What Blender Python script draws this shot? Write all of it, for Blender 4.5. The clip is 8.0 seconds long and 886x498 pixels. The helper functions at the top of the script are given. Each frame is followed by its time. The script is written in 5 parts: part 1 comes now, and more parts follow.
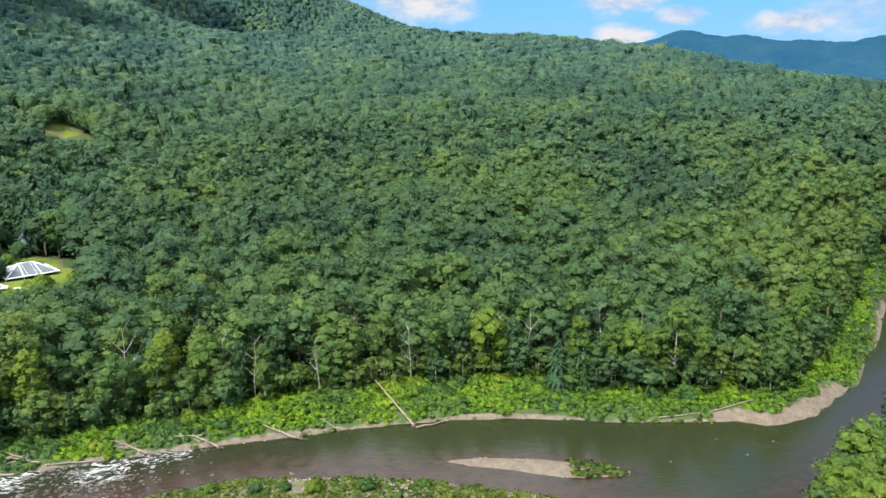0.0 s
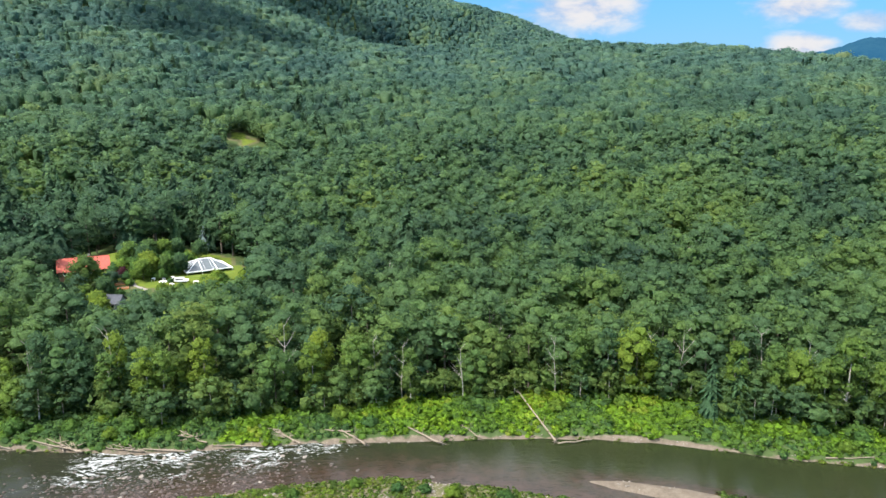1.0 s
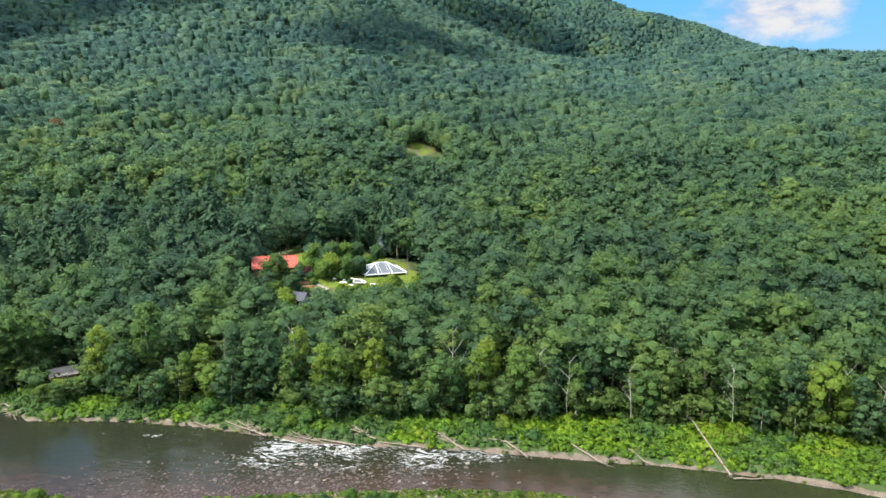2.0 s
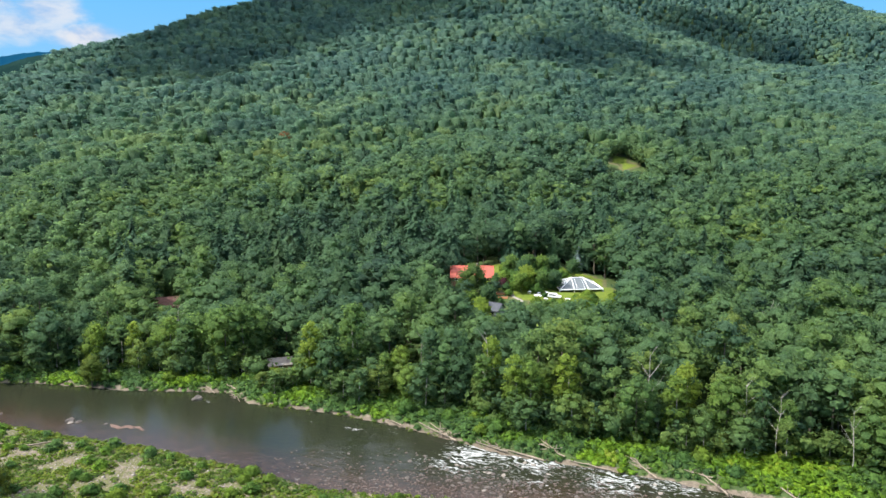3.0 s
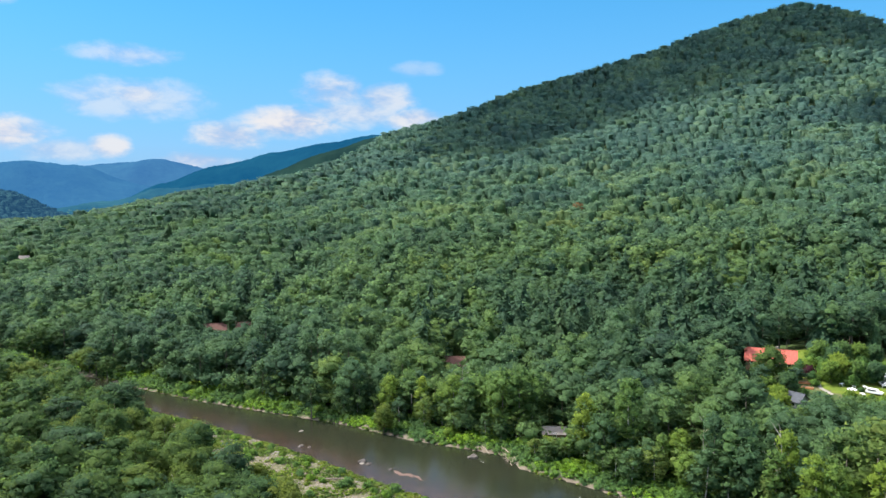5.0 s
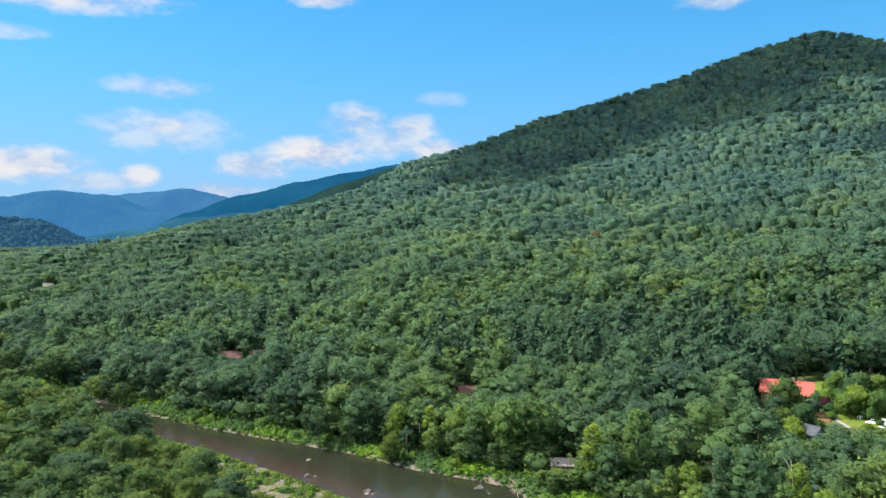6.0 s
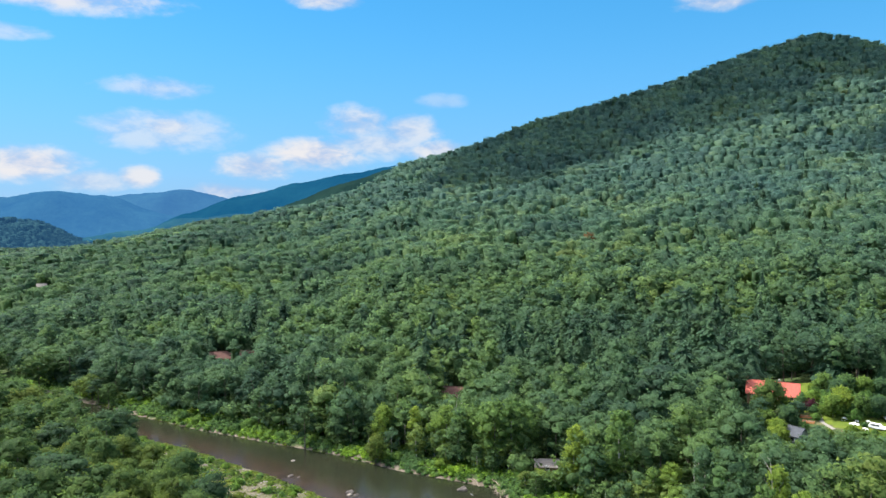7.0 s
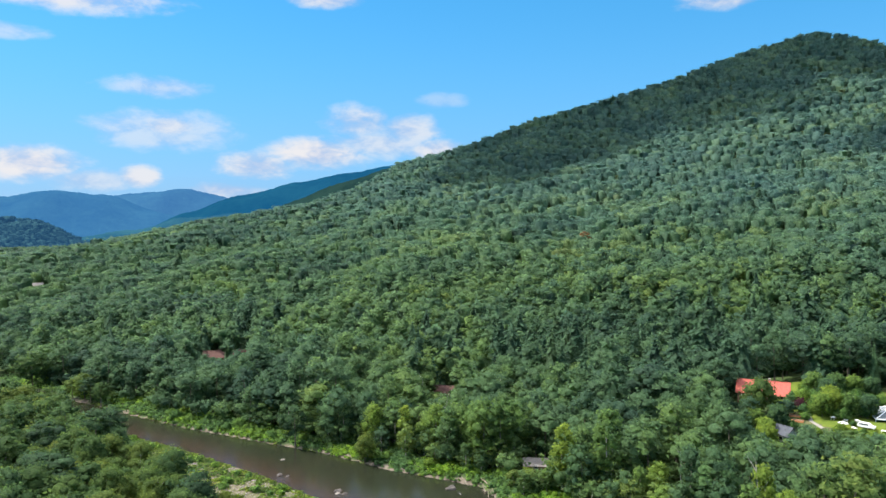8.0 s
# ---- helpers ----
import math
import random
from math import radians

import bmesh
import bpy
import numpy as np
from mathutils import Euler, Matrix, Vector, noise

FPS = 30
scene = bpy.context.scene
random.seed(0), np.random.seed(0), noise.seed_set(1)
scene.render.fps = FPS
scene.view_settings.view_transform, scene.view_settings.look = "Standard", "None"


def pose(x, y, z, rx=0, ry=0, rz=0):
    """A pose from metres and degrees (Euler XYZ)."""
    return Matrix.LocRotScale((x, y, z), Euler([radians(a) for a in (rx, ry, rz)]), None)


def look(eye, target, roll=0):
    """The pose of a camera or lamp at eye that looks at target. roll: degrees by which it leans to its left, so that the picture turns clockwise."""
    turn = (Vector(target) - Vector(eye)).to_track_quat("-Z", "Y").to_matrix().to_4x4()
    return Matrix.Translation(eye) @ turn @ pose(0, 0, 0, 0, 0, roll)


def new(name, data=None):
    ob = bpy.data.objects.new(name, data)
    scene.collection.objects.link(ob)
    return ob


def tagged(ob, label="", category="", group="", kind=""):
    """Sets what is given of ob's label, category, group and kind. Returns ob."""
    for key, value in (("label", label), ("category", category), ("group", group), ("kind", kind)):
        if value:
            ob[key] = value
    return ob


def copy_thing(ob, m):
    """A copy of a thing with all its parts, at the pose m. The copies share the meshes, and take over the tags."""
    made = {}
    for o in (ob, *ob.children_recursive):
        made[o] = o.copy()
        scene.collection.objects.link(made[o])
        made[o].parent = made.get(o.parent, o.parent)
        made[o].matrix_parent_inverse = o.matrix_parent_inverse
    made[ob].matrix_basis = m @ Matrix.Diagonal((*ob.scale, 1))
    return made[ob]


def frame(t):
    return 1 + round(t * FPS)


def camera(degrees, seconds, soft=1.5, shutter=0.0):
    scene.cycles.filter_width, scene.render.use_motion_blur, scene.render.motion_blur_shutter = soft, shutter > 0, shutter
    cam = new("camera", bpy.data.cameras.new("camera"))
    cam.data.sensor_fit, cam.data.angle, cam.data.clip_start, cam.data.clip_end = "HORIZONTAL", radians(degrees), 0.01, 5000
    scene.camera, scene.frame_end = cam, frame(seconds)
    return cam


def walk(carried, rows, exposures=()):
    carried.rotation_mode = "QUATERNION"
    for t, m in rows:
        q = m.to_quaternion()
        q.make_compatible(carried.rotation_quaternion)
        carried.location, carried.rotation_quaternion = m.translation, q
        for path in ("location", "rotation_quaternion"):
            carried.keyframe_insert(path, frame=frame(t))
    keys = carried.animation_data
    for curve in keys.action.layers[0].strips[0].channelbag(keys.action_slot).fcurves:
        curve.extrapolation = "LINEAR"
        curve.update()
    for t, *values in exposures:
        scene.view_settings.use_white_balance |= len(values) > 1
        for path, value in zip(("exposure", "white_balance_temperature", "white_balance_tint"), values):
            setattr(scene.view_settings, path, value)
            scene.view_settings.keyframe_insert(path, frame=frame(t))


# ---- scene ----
cam = camera(62.3, 8.0, soft=1.5)
walk(cam, [
    (0, pose(0.00, 0.00, 75.00, 77.63, -0.09, 0.00)),
    (0.5, pose(0.08, -0.06, 74.98, 78.08, -0.13, 6.11)),
    (1, pose(0.12, -0.11, 74.98, 78.50, -0.15, 11.94)),
    (1.2, pose(0.04, -0.14, 74.99, 78.67, -0.18, 14.55)),
    (2.3, pose(-0.82, -0.25, 75.09, 79.61, -0.20, 29.70)),
    (2.5, pose(-0.95, -0.27, 75.10, 79.82, -0.17, 32.80)),
    (3, pose(-1.14, -0.34, 75.05, 80.30, -0.13, 40.70)),
    (3.5, pose(-1.04, -0.13, 74.95, 81.19, 0.06, 48.33)),
    (4, pose(-0.47, 0.60, 74.82, 82.82, 0.07, 54.98)),
    (4.5, pose(0.38, 1.72, 74.68, 84.38, 0.06, 59.20)),
    (5, pose(1.37, 3.22, 74.55, 85.83, 0.10, 63.63)),
    (5.2, pose(1.77, 4.00, 74.49, 86.40, 0.10, 64.75)),
    (6.3, pose(3.78, 9.08, 74.15, 88.27, 0.04, 65.43)),
    (6.5, pose(4.12, 9.97, 74.09, 88.27, 0.03, 65.45)),
    (7, pose(4.92, 12.05, 73.98, 88.21, 0.00, 65.48)),
    (7.5, pose(5.64, 13.81, 73.89, 88.18, 0.00, 65.48)),
    (8, pose(6.28, 15.21, 73.84, 88.16, 0.00, 65.53)),
])
rng = np.random.default_rng(7)

# ---- light ----
SUN_EL, SUN_AZ = radians(52), math.atan2(-0.80, -0.60)      # direction towards the sun
SUN = Vector((math.cos(SUN_AZ) * math.cos(SUN_EL), math.sin(SUN_AZ) * math.cos(SUN_EL), math.sin(SUN_EL)))
lamp = bpy.data.lights.new("sun", "SUN")
lamp.energy, lamp.angle, lamp.color = 3.7, radians(1.0), (1.0, 0.95, 0.87)
sun_lamp = new("sun", lamp)
sun_lamp.matrix_world = look(SUN * 3000, (0, 0, 0))
scene.view_settings.exposure = 1.12


class Graph:
    """Small helper to wire shader nodes."""

    def __init__(self, tree):
        self.t = tree

    def n(self, kind, values=(), operation="", use_clamp=False, data_type="", blend_type="", interpolation_type="", attribute_name=""):
        node = self.t.nodes.new(kind)
        if data_type:
            node.data_type = data_type
        if blend_type:
            node.blend_type = blend_type
        if operation:
            node.operation = operation
        if use_clamp:
            node.use_clamp = True
        if interpolation_type:
            node.interpolation_type = interpolation_type
        if attribute_name:
            node.attribute_name = attribute_name
        for key, value in dict(values).items():
            if isinstance(value, bpy.types.NodeSocket):
                self.t.links.new(value, node.inputs[key])
            else:
                node.inputs[key].default_value = value
        return node

    def math(self, op, a, b=0.0, clamp=False):
        return self.n("ShaderNodeMath", {0: a, 1: b}, operation=op, use_clamp=clamp).outputs[0]

    def mix(self, f, a, b, blend="MIX"):
        node = self.n("ShaderNodeMix", {0: f, 6: a, 7: b}, data_type="RGBA", blend_type=blend)
        return node.outputs[2]

    def noise(self, vec, scale, detail=4.0, rough=0.55, dist=0.0):
        return self.n("ShaderNodeTexNoise", {"Vector": vec, "Scale": scale, "Detail": detail, "Roughness": rough, "Distortion": dist}).outputs["Fac"]

    def span(self, v, a, b, c=0.0, d=1.0, smooth=True):
        return self.n("ShaderNodeMapRange", {0: v, 1: a, 2: b, 3: c, 4: d}, interpolation_type="SMOOTHSTEP" if smooth else "LINEAR").outputs[0]

    def ramp(self, f, stops):
        node = self.n("ShaderNodeValToRGB", {0: f})
        e = node.color_ramp.elements
        while len(e) < len(stops):
            e.new(0.5)
        for el, (p, c) in zip(e, stops):
            el.position, el.color = p, (*c, 1)
        return node.outputs[0]


def build_world():
    w = bpy.data.worlds.new("world")
    scene.world = w
    w.use_nodes = True
    g = Graph(w.node_tree)
    w.node_tree.nodes.clear()
    sky = g.n("ShaderNodeTexSky")
    sky.sky_type, sky.sun_disc = "NISHITA", False
    sky.sun_elevation, sky.sun_rotation = SUN_EL, math.pi / 2 - SUN_AZ
    sky.air_density, sky.dust_density, sky.ozone_density = 1.0, 0.2, 3.0
    co = g.n("ShaderNodeTexCoord").outputs["Generated"]
    s = g.n("ShaderNodeSeparateXYZ", {0: co})
    az = g.math("ARCTAN2", g.math("MULTIPLY", s.outputs[0], -1.0), s.outputs[1])
    el = g.math("ARCSINE", s.outputs[2])
    # fair-weather cumulus: bearing, height, half width, half height (degrees), brightness
    banks = [(95.0, 4.3, 3.6, 1.3, 1.0), (91.0, 3.2, 3.0, 0.8, 0.6), (88.0, 3.5, 1.5, 0.8, 0.9), (86.6, 6.9, 5.4, 1.5, 0.55), (86.0, 7.2, 2.2, 0.8, 0.8), (86.6, 9.9, 3.6, 0.8, 0.55),
             (75.2, 5.5, 3.8, 1.3, 1.0), (72.0, 7.9, 2.9, 1.3, 0.75), (79.8, 4.5, 3.0, 1.1, 0.9), (68.2, 7.4, 2.6, 1.3, 0.75), (65.6, 9.6, 2.0, 0.6, 0.3), (70.5, 6.3, 4.8, 1.0, 0.7),
             (65.8, 5.8, 2.6, 0.9, 0.9), (74.6, 16.8, 3.0, 0.7, 0.85), (44.6, 16.0, 3.2, 0.8, 0.8), (93.0, 15.6, 7.5, 1.1, 0.9), (97, 12.8, 3.0, 0.6, 0.5), (82.0, 2.6, 3.0, 0.7, 0.8),
             (1.6, 6.9, 5.4, 2.2, 1.0), (-13.0, 6.4, 3.2, 1.2, 1.0), (-24.8, 4.5, 3.0, 0.9, 1.0), (-17.2, 5.1, 1.9, 0.8, 0.85),
             (-13.4, 3.7, 2.1, 0.9, 1.0), (-29.0, 5.4, 4.4, 2.0, 0.6), (-20.5, 7.4, 4.0, 0.8, 0.7), (120, 9, 8, 2.5, 0.9), (160, 14, 9, 3, 0.9), (-70, 11, 9, 2.5, 0.9), (-120, 8, 8, 2, 0.9), (20, 30, 10, 5, 0.8)]
    flat = g.n("ShaderNodeMapping", {"Vector": co, "Scale": (1.0, 1.0, 2.2)}).outputs[0]
    puff = g.math("SUBTRACT", g.noise(flat, 22.0, 8.0, 0.58, 0.2), 0.5)
    big = g.math("SUBTRACT", g.noise(flat, 8.0, 3.0), 0.5)
    wob = g.math("ADD", g.math("MULTIPLY", puff, 2.6), g.math("MULTIPLY", big, 2.0))
    total = None
    for a, e, w2, h2, b in banks:
        dx = g.math("MULTIPLY", g.math("SUBTRACT", az, radians(a)), 1 / radians(w2))
        dy = g.math("MULTIPLY", g.math("SUBTRACT", el, radians(e)), 1 / radians(h2))
        d = g.math("ADD", g.math("MULTIPLY", dx, dx), g.math("MULTIPLY", dy, dy))
        v = g.math("MULTIPLY", g.span(g.math("ADD", g.math("SUBTRACT", 0.75, d), wob), -0.7, 1.0), b)
        total = v if total is None else g.math("MAXIMUM", total, v)
    shade = g.span(g.math("ADD", puff, g.math("MULTIPLY", big, 0.6)), -0.18, 0.14)
    white = g.mix(shade, (0.56, 0.66, 0.92, 1), (0.98, 0.97, 1.0, 1))
    # pale moist air low over the hills
    low = g.span(el, radians(-1), radians(17), 0.85, 0.45)
    white_l = g.n("ShaderNodeVectorMath", {0: white, "Scale": 5.4}, operation="SCALE").outputs[0]
    vivid = g.n("ShaderNodeHueSaturation", {"Color": sky.outputs[0], "Saturation": 1.45, "Hue": 0.486, "Value": 1.25}).outputs[0]
    air = g.mix(low, vivid, (0.78, 2.62, 5.45, 1))
    col = g.mix(total, air, white_l)
    # cumulus added above the view, brighter than the rest, to fill the shadows
    high = g.math("MULTIPLY", g.span(g.noise(co, 3.2, 6.0, 0.6), 0.38, 0.56), g.span(el, radians(21), radians(30)))
    col = g.mix(high, col, (17.0, 17.4, 18.6, 1))
    bg = g.n("ShaderNodeBackground", {"Color": col, "Strength": 0.075})
    out = g.n("ShaderNodeOutputWorld", {"Surface": bg.outputs[0]})


build_world()


# ---- materials ----
def material(name):
    m = bpy.data.materials.new(name)
    m.use_nodes = True
    m.node_tree.nodes.clear()
    return m, Graph(m.node_tree)


def finish(g, base, rough=0.8, spec=0.3, metal=0.0, normal=None, extra=None):
    v = {"Base Color": base, "Roughness": rough, "Specular IOR Level": spec, "Metallic": metal}
    if normal is not None:
        v["Normal"] = normal
    p = g.n("ShaderNodeBsdfPrincipled", v)
    g.n("ShaderNodeOutputMaterial", {"Surface": extra(p) if extra else p.outputs[0]})


def bump(g, height, strength, dist):
    return g.n("ShaderNodeBump", {"Height": height, "Strength": strength, "Distance": dist}).outputs[0]


GREENS = [(0.0, (0.047, 0.095, 0.058)), (0.25, (0.067, 0.129, 0.063)), (0.5, (0.085, 0.156, 0.064)), (0.75, (0.108, 0.182, 0.054)), (0.93, (0.127, 0.193, 0.050)), (1.0, (0.138, 0.193, 0.048))]
BANK_GREENS = [(0.0, (0.059, 0.120, 0.057)), (0.25, (0.092, 0.170, 0.051)), (0.5, (0.125, 0.204, 0.043)), (0.8, (0.149, 0.230, 0.037)), (1.0, (0.171, 0.236, 0.035))]
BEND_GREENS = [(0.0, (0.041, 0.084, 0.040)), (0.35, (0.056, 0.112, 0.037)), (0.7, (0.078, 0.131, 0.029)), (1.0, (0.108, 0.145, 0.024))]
# paler blue-green leaf colours that stand for air haze on the far slopes
HAZED_GREENS = [(0.0, (0.057, 0.122, 0.107)), (0.4, (0.084, 0.164, 0.124)), (0.75, (0.117, 0.199, 0.121)), (0.95, (0.136, 0.212, 0.109)), (1.0, (0.150, 0.203, 0.099))]


def foliage(name, stops, per_object=False, leaf=0.22, glow=0.52, hazed=None):
    """Leaves: colour by tree, by stand and by clump, with light shining through."""
    m, g = material(name)
    geo = g.n("ShaderNodeNewGeometry")
    pos = geo.outputs["Position"]
    tint = g.n("ShaderNodeObjectInfo").outputs["Random"] if per_object else g.n("ShaderNodeAttribute", attribute_name="tint").outputs["Fac"]
    stand = g.math("SUBTRACT", g.noise(pos, 0.012, 3.0), 0.5)
    fine = g.math("SUBTRACT", g.noise(pos, 0.9, 3.0), 0.5)
    isl = g.math("SUBTRACT", geo.outputs["Random Per Island"], 0.5)
    f = g.math("ADD", tint, g.math("ADD", g.math("MULTIPLY", stand, 0.6), g.math("MULTIPLY", isl, leaf * 0.9)), True)
    col = g.ramp(f, stops)
    if hazed:          # haze put into the leaf colour: paler and bluer with height
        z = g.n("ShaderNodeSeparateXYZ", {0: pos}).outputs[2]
        col = g.mix(g.span(g.math("ADD", z, g.math("MULTIPLY", stand, 60.0)), 25, 125), col, g.ramp(f, hazed))
    # random flecks; the dark ones put the shade of leaf gaps into the colour
    grain = g.math("SUBTRACT", g.span(g.noise(pos, 1.7, 5.0, 0.72), 0.36, 0.64), 0.5)
    val = g.math("ADD", 1.0, g.math("ADD", g.math("ADD", g.math("MULTIPLY", fine, 0.6), g.math("MULTIPLY", grain, 0.58)), g.math("MULTIPLY", isl, leaf)))
    col = g.n("ShaderNodeHueSaturation", {"Color": col, "Value": val}).outputs[0]
    nrm = bump(g, g.noise(pos, 1.9, 5.0, 0.7), 0.7, 0.5)

    def extra(p):
        t = g.n("ShaderNodeBsdfTranslucent", {"Color": g.n("ShaderNodeHueSaturation", {"Color": col, "Value": 1.5, "Hue": 0.49}).outputs[0]})
        return g.n("ShaderNodeMixShader", {0: glow, 1: p.outputs[0], 2: t.outputs[0]}).outputs[0]
    finish(g, col, 0.66, 0.16, 0, nrm, extra)
    return m


M_LEAF = foliage("foliage", GREENS, hazed=HAZED_GREENS)
M_LEAF_OB = foliage("foliage_single", BANK_GREENS, True)
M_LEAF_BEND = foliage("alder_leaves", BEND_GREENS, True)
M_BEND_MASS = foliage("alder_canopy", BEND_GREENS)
M_FIR = foliage("needles", [(0.0, (0.044, 0.092, 0.054)), (0.5, (0.062, 0.124, 0.064)), (1.0, (0.085, 0.150, 0.066))], leaf=0.3, glow=0.45)
M_HERB = foliage("herbs", [(0.0, (0.072, 0.145, 0.050)), (0.35, (0.110, 0.205, 0.036)), (0.7, (0.150, 0.270, 0.024)), (0.92, (0.195, 0.305, 0.024)), (1.0, (0.215, 0.275, 0.040))], leaf=0.4, glow=0.52)


M_GRASS = foliage("meadow_grass", [(0.0, (0.060, 0.114, 0.032)), (0.4, (0.098, 0.164, 0.030)), (0.75, (0.140, 0.212, 0.026)), (1.0, (0.182, 0.206, 0.042))], leaf=0.3)


def bark(name, a, b):
    m, g = material(name)
    co = g.n("ShaderNodeTexCoord").outputs["Object"]
    st = g.n("ShaderNodeMapping", {"Vector": co, "Scale": (3.0, 3.0, 0.5)}).outputs[0]
    n = g.noise(st, 2.2, 6.0, 0.65)
    finish(g, g.ramp(n, [(0.3, a), (0.7, b)]), 0.9, 0.15, 0, bump(g, n, 0.7, 0.05))
    return m


M_BARK = bark("bark", (0.055, 0.042, 0.032), (0.21, 0.185, 0.15))
M_PALE = bark("pale_bark", (0.22, 0.20, 0.17), (0.50, 0.47, 0.42))
M_DRIFT = bark("driftwood", (0.12, 0.095, 0.070), (0.36, 0.30, 0.23))


def ground_material():
    m, g = material("ground")
    pos = g.n("ShaderNodeNewGeometry").outputs["Position"]
    sand = g.n("ShaderNodeAttribute", attribute_name="sand").outputs["Fac"]
    lawn = g.n("ShaderNodeAttribute", attribute_name="lawn").outputs["Fac"]
    n1, n2, n3 = g.noise(pos, 0.05, 4.0), g.noise(pos, 0.6, 5.0, 0.6), g.noise(pos, 5.0, 4.0, 0.7)
    floor_c = g.ramp(g.math("ADD", g.math("MULTIPLY", n2, 0.6), g.math("MULTIPLY", n1, 0.4)), [(0.3, (0.040, 0.060, 0.022)), (0.55, (0.060, 0.092, 0.030)), (0.75, (0.085, 0.120, 0.036))])
    n4 = g.noise(pos, 1.9, 4.0, 0.75)
    grass = g.ramp(g.math("ADD", g.math("MULTIPLY", n4, 0.7), g.math("MULTIPLY", n2, 0.3)), [(0.36, (0.070, 0.080, 0.030)), (0.47, (0.118, 0.108, 0.058)), (0.55, (0.100, 0.108, 0.040)), (0.66, (0.178, 0.158, 0.116))])
    stone = g.n("ShaderNodeTexVoronoi", {"Vector": pos, "Scale": 5.0, "Randomness": 1.0})
    cob = g.n("ShaderNodeSeparateColor", {0: stone.outputs["Color"]}).outputs[0]
    gravel = g.ramp(g.math("ADD", g.math("MULTIPLY", cob, 0.20), g.math("MULTIPLY", n2, 0.75)), [(0.2, (0.084, 0.067, 0.050)), (0.5, (0.150, 0.122, 0.092)), (0.85, (0.245, 0.204, 0.158))])
    a = g.math("ADD", sand, g.math("MULTIPLY", g.math("SUBTRACT", n2, 0.5), 1.1))
    lush = g.ramp(n2, [(0.3, (0.085, 0.130, 0.020)), (0.7, (0.135, 0.168, 0.022))])
    col = g.mix(g.span(lawn, 0.3, 0.55), floor_c, g.mix(g.span(lawn, 0.7, 0.95), grass, lush))
    col = g.mix(g.span(a, 0.38, 0.62), col, gravel)
    h = g.math("ADD", g.math("MULTIPLY", stone.outputs["Distance"], -0.5), n3)
    finish(g, col, 0.95, 0.15, 0, bump(g, h, 0.45, 0.10))
    return m


def water_material():
    m, g = material("river_water")
    pos = g.n("ShaderNodeNewGeometry").outputs["Position"]
    rap = g.n("ShaderNodeAttribute", attribute_name="rapid").outputs["Fac"]
    shal = g.n("ShaderNodeAttribute", attribute_name="shallow").outputs["Fac"]
    n1, n2 = g.noise(pos, 0.05, 4.0), g.noise(pos, 0.35, 5.0, 0.6)
    east = g.span(g.n("ShaderNodeSeparateXYZ", {0: pos}).outputs[0], -75, 0)
    deep = g.mix(east, g.mix(n1, (0.013, 0.018, 0.010, 1), (0.024, 0.024, 0.015, 1)), g.mix(n1, (0.016, 0.024, 0.009, 1), (0.026, 0.029, 0.013, 1)))
    bed = g.ramp(n2, [(0.3, (0.026, 0.015, 0.011)), (0.7, (0.050, 0.029, 0.021))])
    col = g.mix(g.span(g.math("ADD", shal, g.math("MULTIPLY", g.math("SUBTRACT", n2, 0.5), 0.5)), 0.2, 1.0, 0.0, 0.85), deep, bed)
    along = g.n("ShaderNodeMapping", {"Vector": pos, "Rotation": (0, 0, radians(-17))}).outputs[0]
    flow = g.n("ShaderNodeMapping", {"Vector": along, "Scale": (0.66, 1.35, 1.0)}).outputs[0]
    f1 = g.noise(flow, 0.28, 3.0, 0.55, 1.4)
    f2 = g.noise(flow, 1.5, 5.0, 0.65, 0.8)
    crest = g.math("SUBTRACT", 1.0, g.math("MULTIPLY", g.math("ABSOLUTE", g.math("SUBTRACT", f1, 0.5)), 5.0))
    foam = g.math("ADD", g.math("MULTIPLY", crest, 0.55), g.math("MULTIPLY", g.math("SUBTRACT", f2, 0.5), 1.1))
    edge = g.math("SUBTRACT", 1.08, g.math("MULTIPLY", rap, 0.78))
    k = g.math("DIVIDE", g.math("SUBTRACT", foam, edge), 0.48, True)
    k = g.math("MULTIPLY", k, g.span(rap, 0.02, 0.2))
    col = g.mix(k, col, (0.82, 0.84, 0.84, 1))
    rip = g.math("ADD", g.noise(flow, 1.1, 4.0, 0.6, 0.5), g.math("MULTIPLY", g.math("MULTIPLY", f1, rap), 5.0))
    rough = g.math("ADD", g.math("MULTIPLY", k, 0.6), 0.10)
    finish(g, col, rough, 0.20, 0, bump(g, rip, 0.24, 0.2))
    return m


def plain(name, a, b, rough=0.7, scale=1.0, spec=0.3, metal=0.0, rel=0.2):
    m, g = material(name)
    co = g.n("ShaderNodeTexCoord").outputs["Object"]
    n = g.math("ADD", g.math("MULTIPLY", g.noise(co, scale, 5.0, 0.6), 0.6), g.math("MULTIPLY", g.noise(co, scale * 7, 3.0), 0.4))
    finish(g, g.ramp(n, [(0.3, a), (0.7, b)]), rough, spec, metal, bump(g, n, rel, 0.05))
    return m


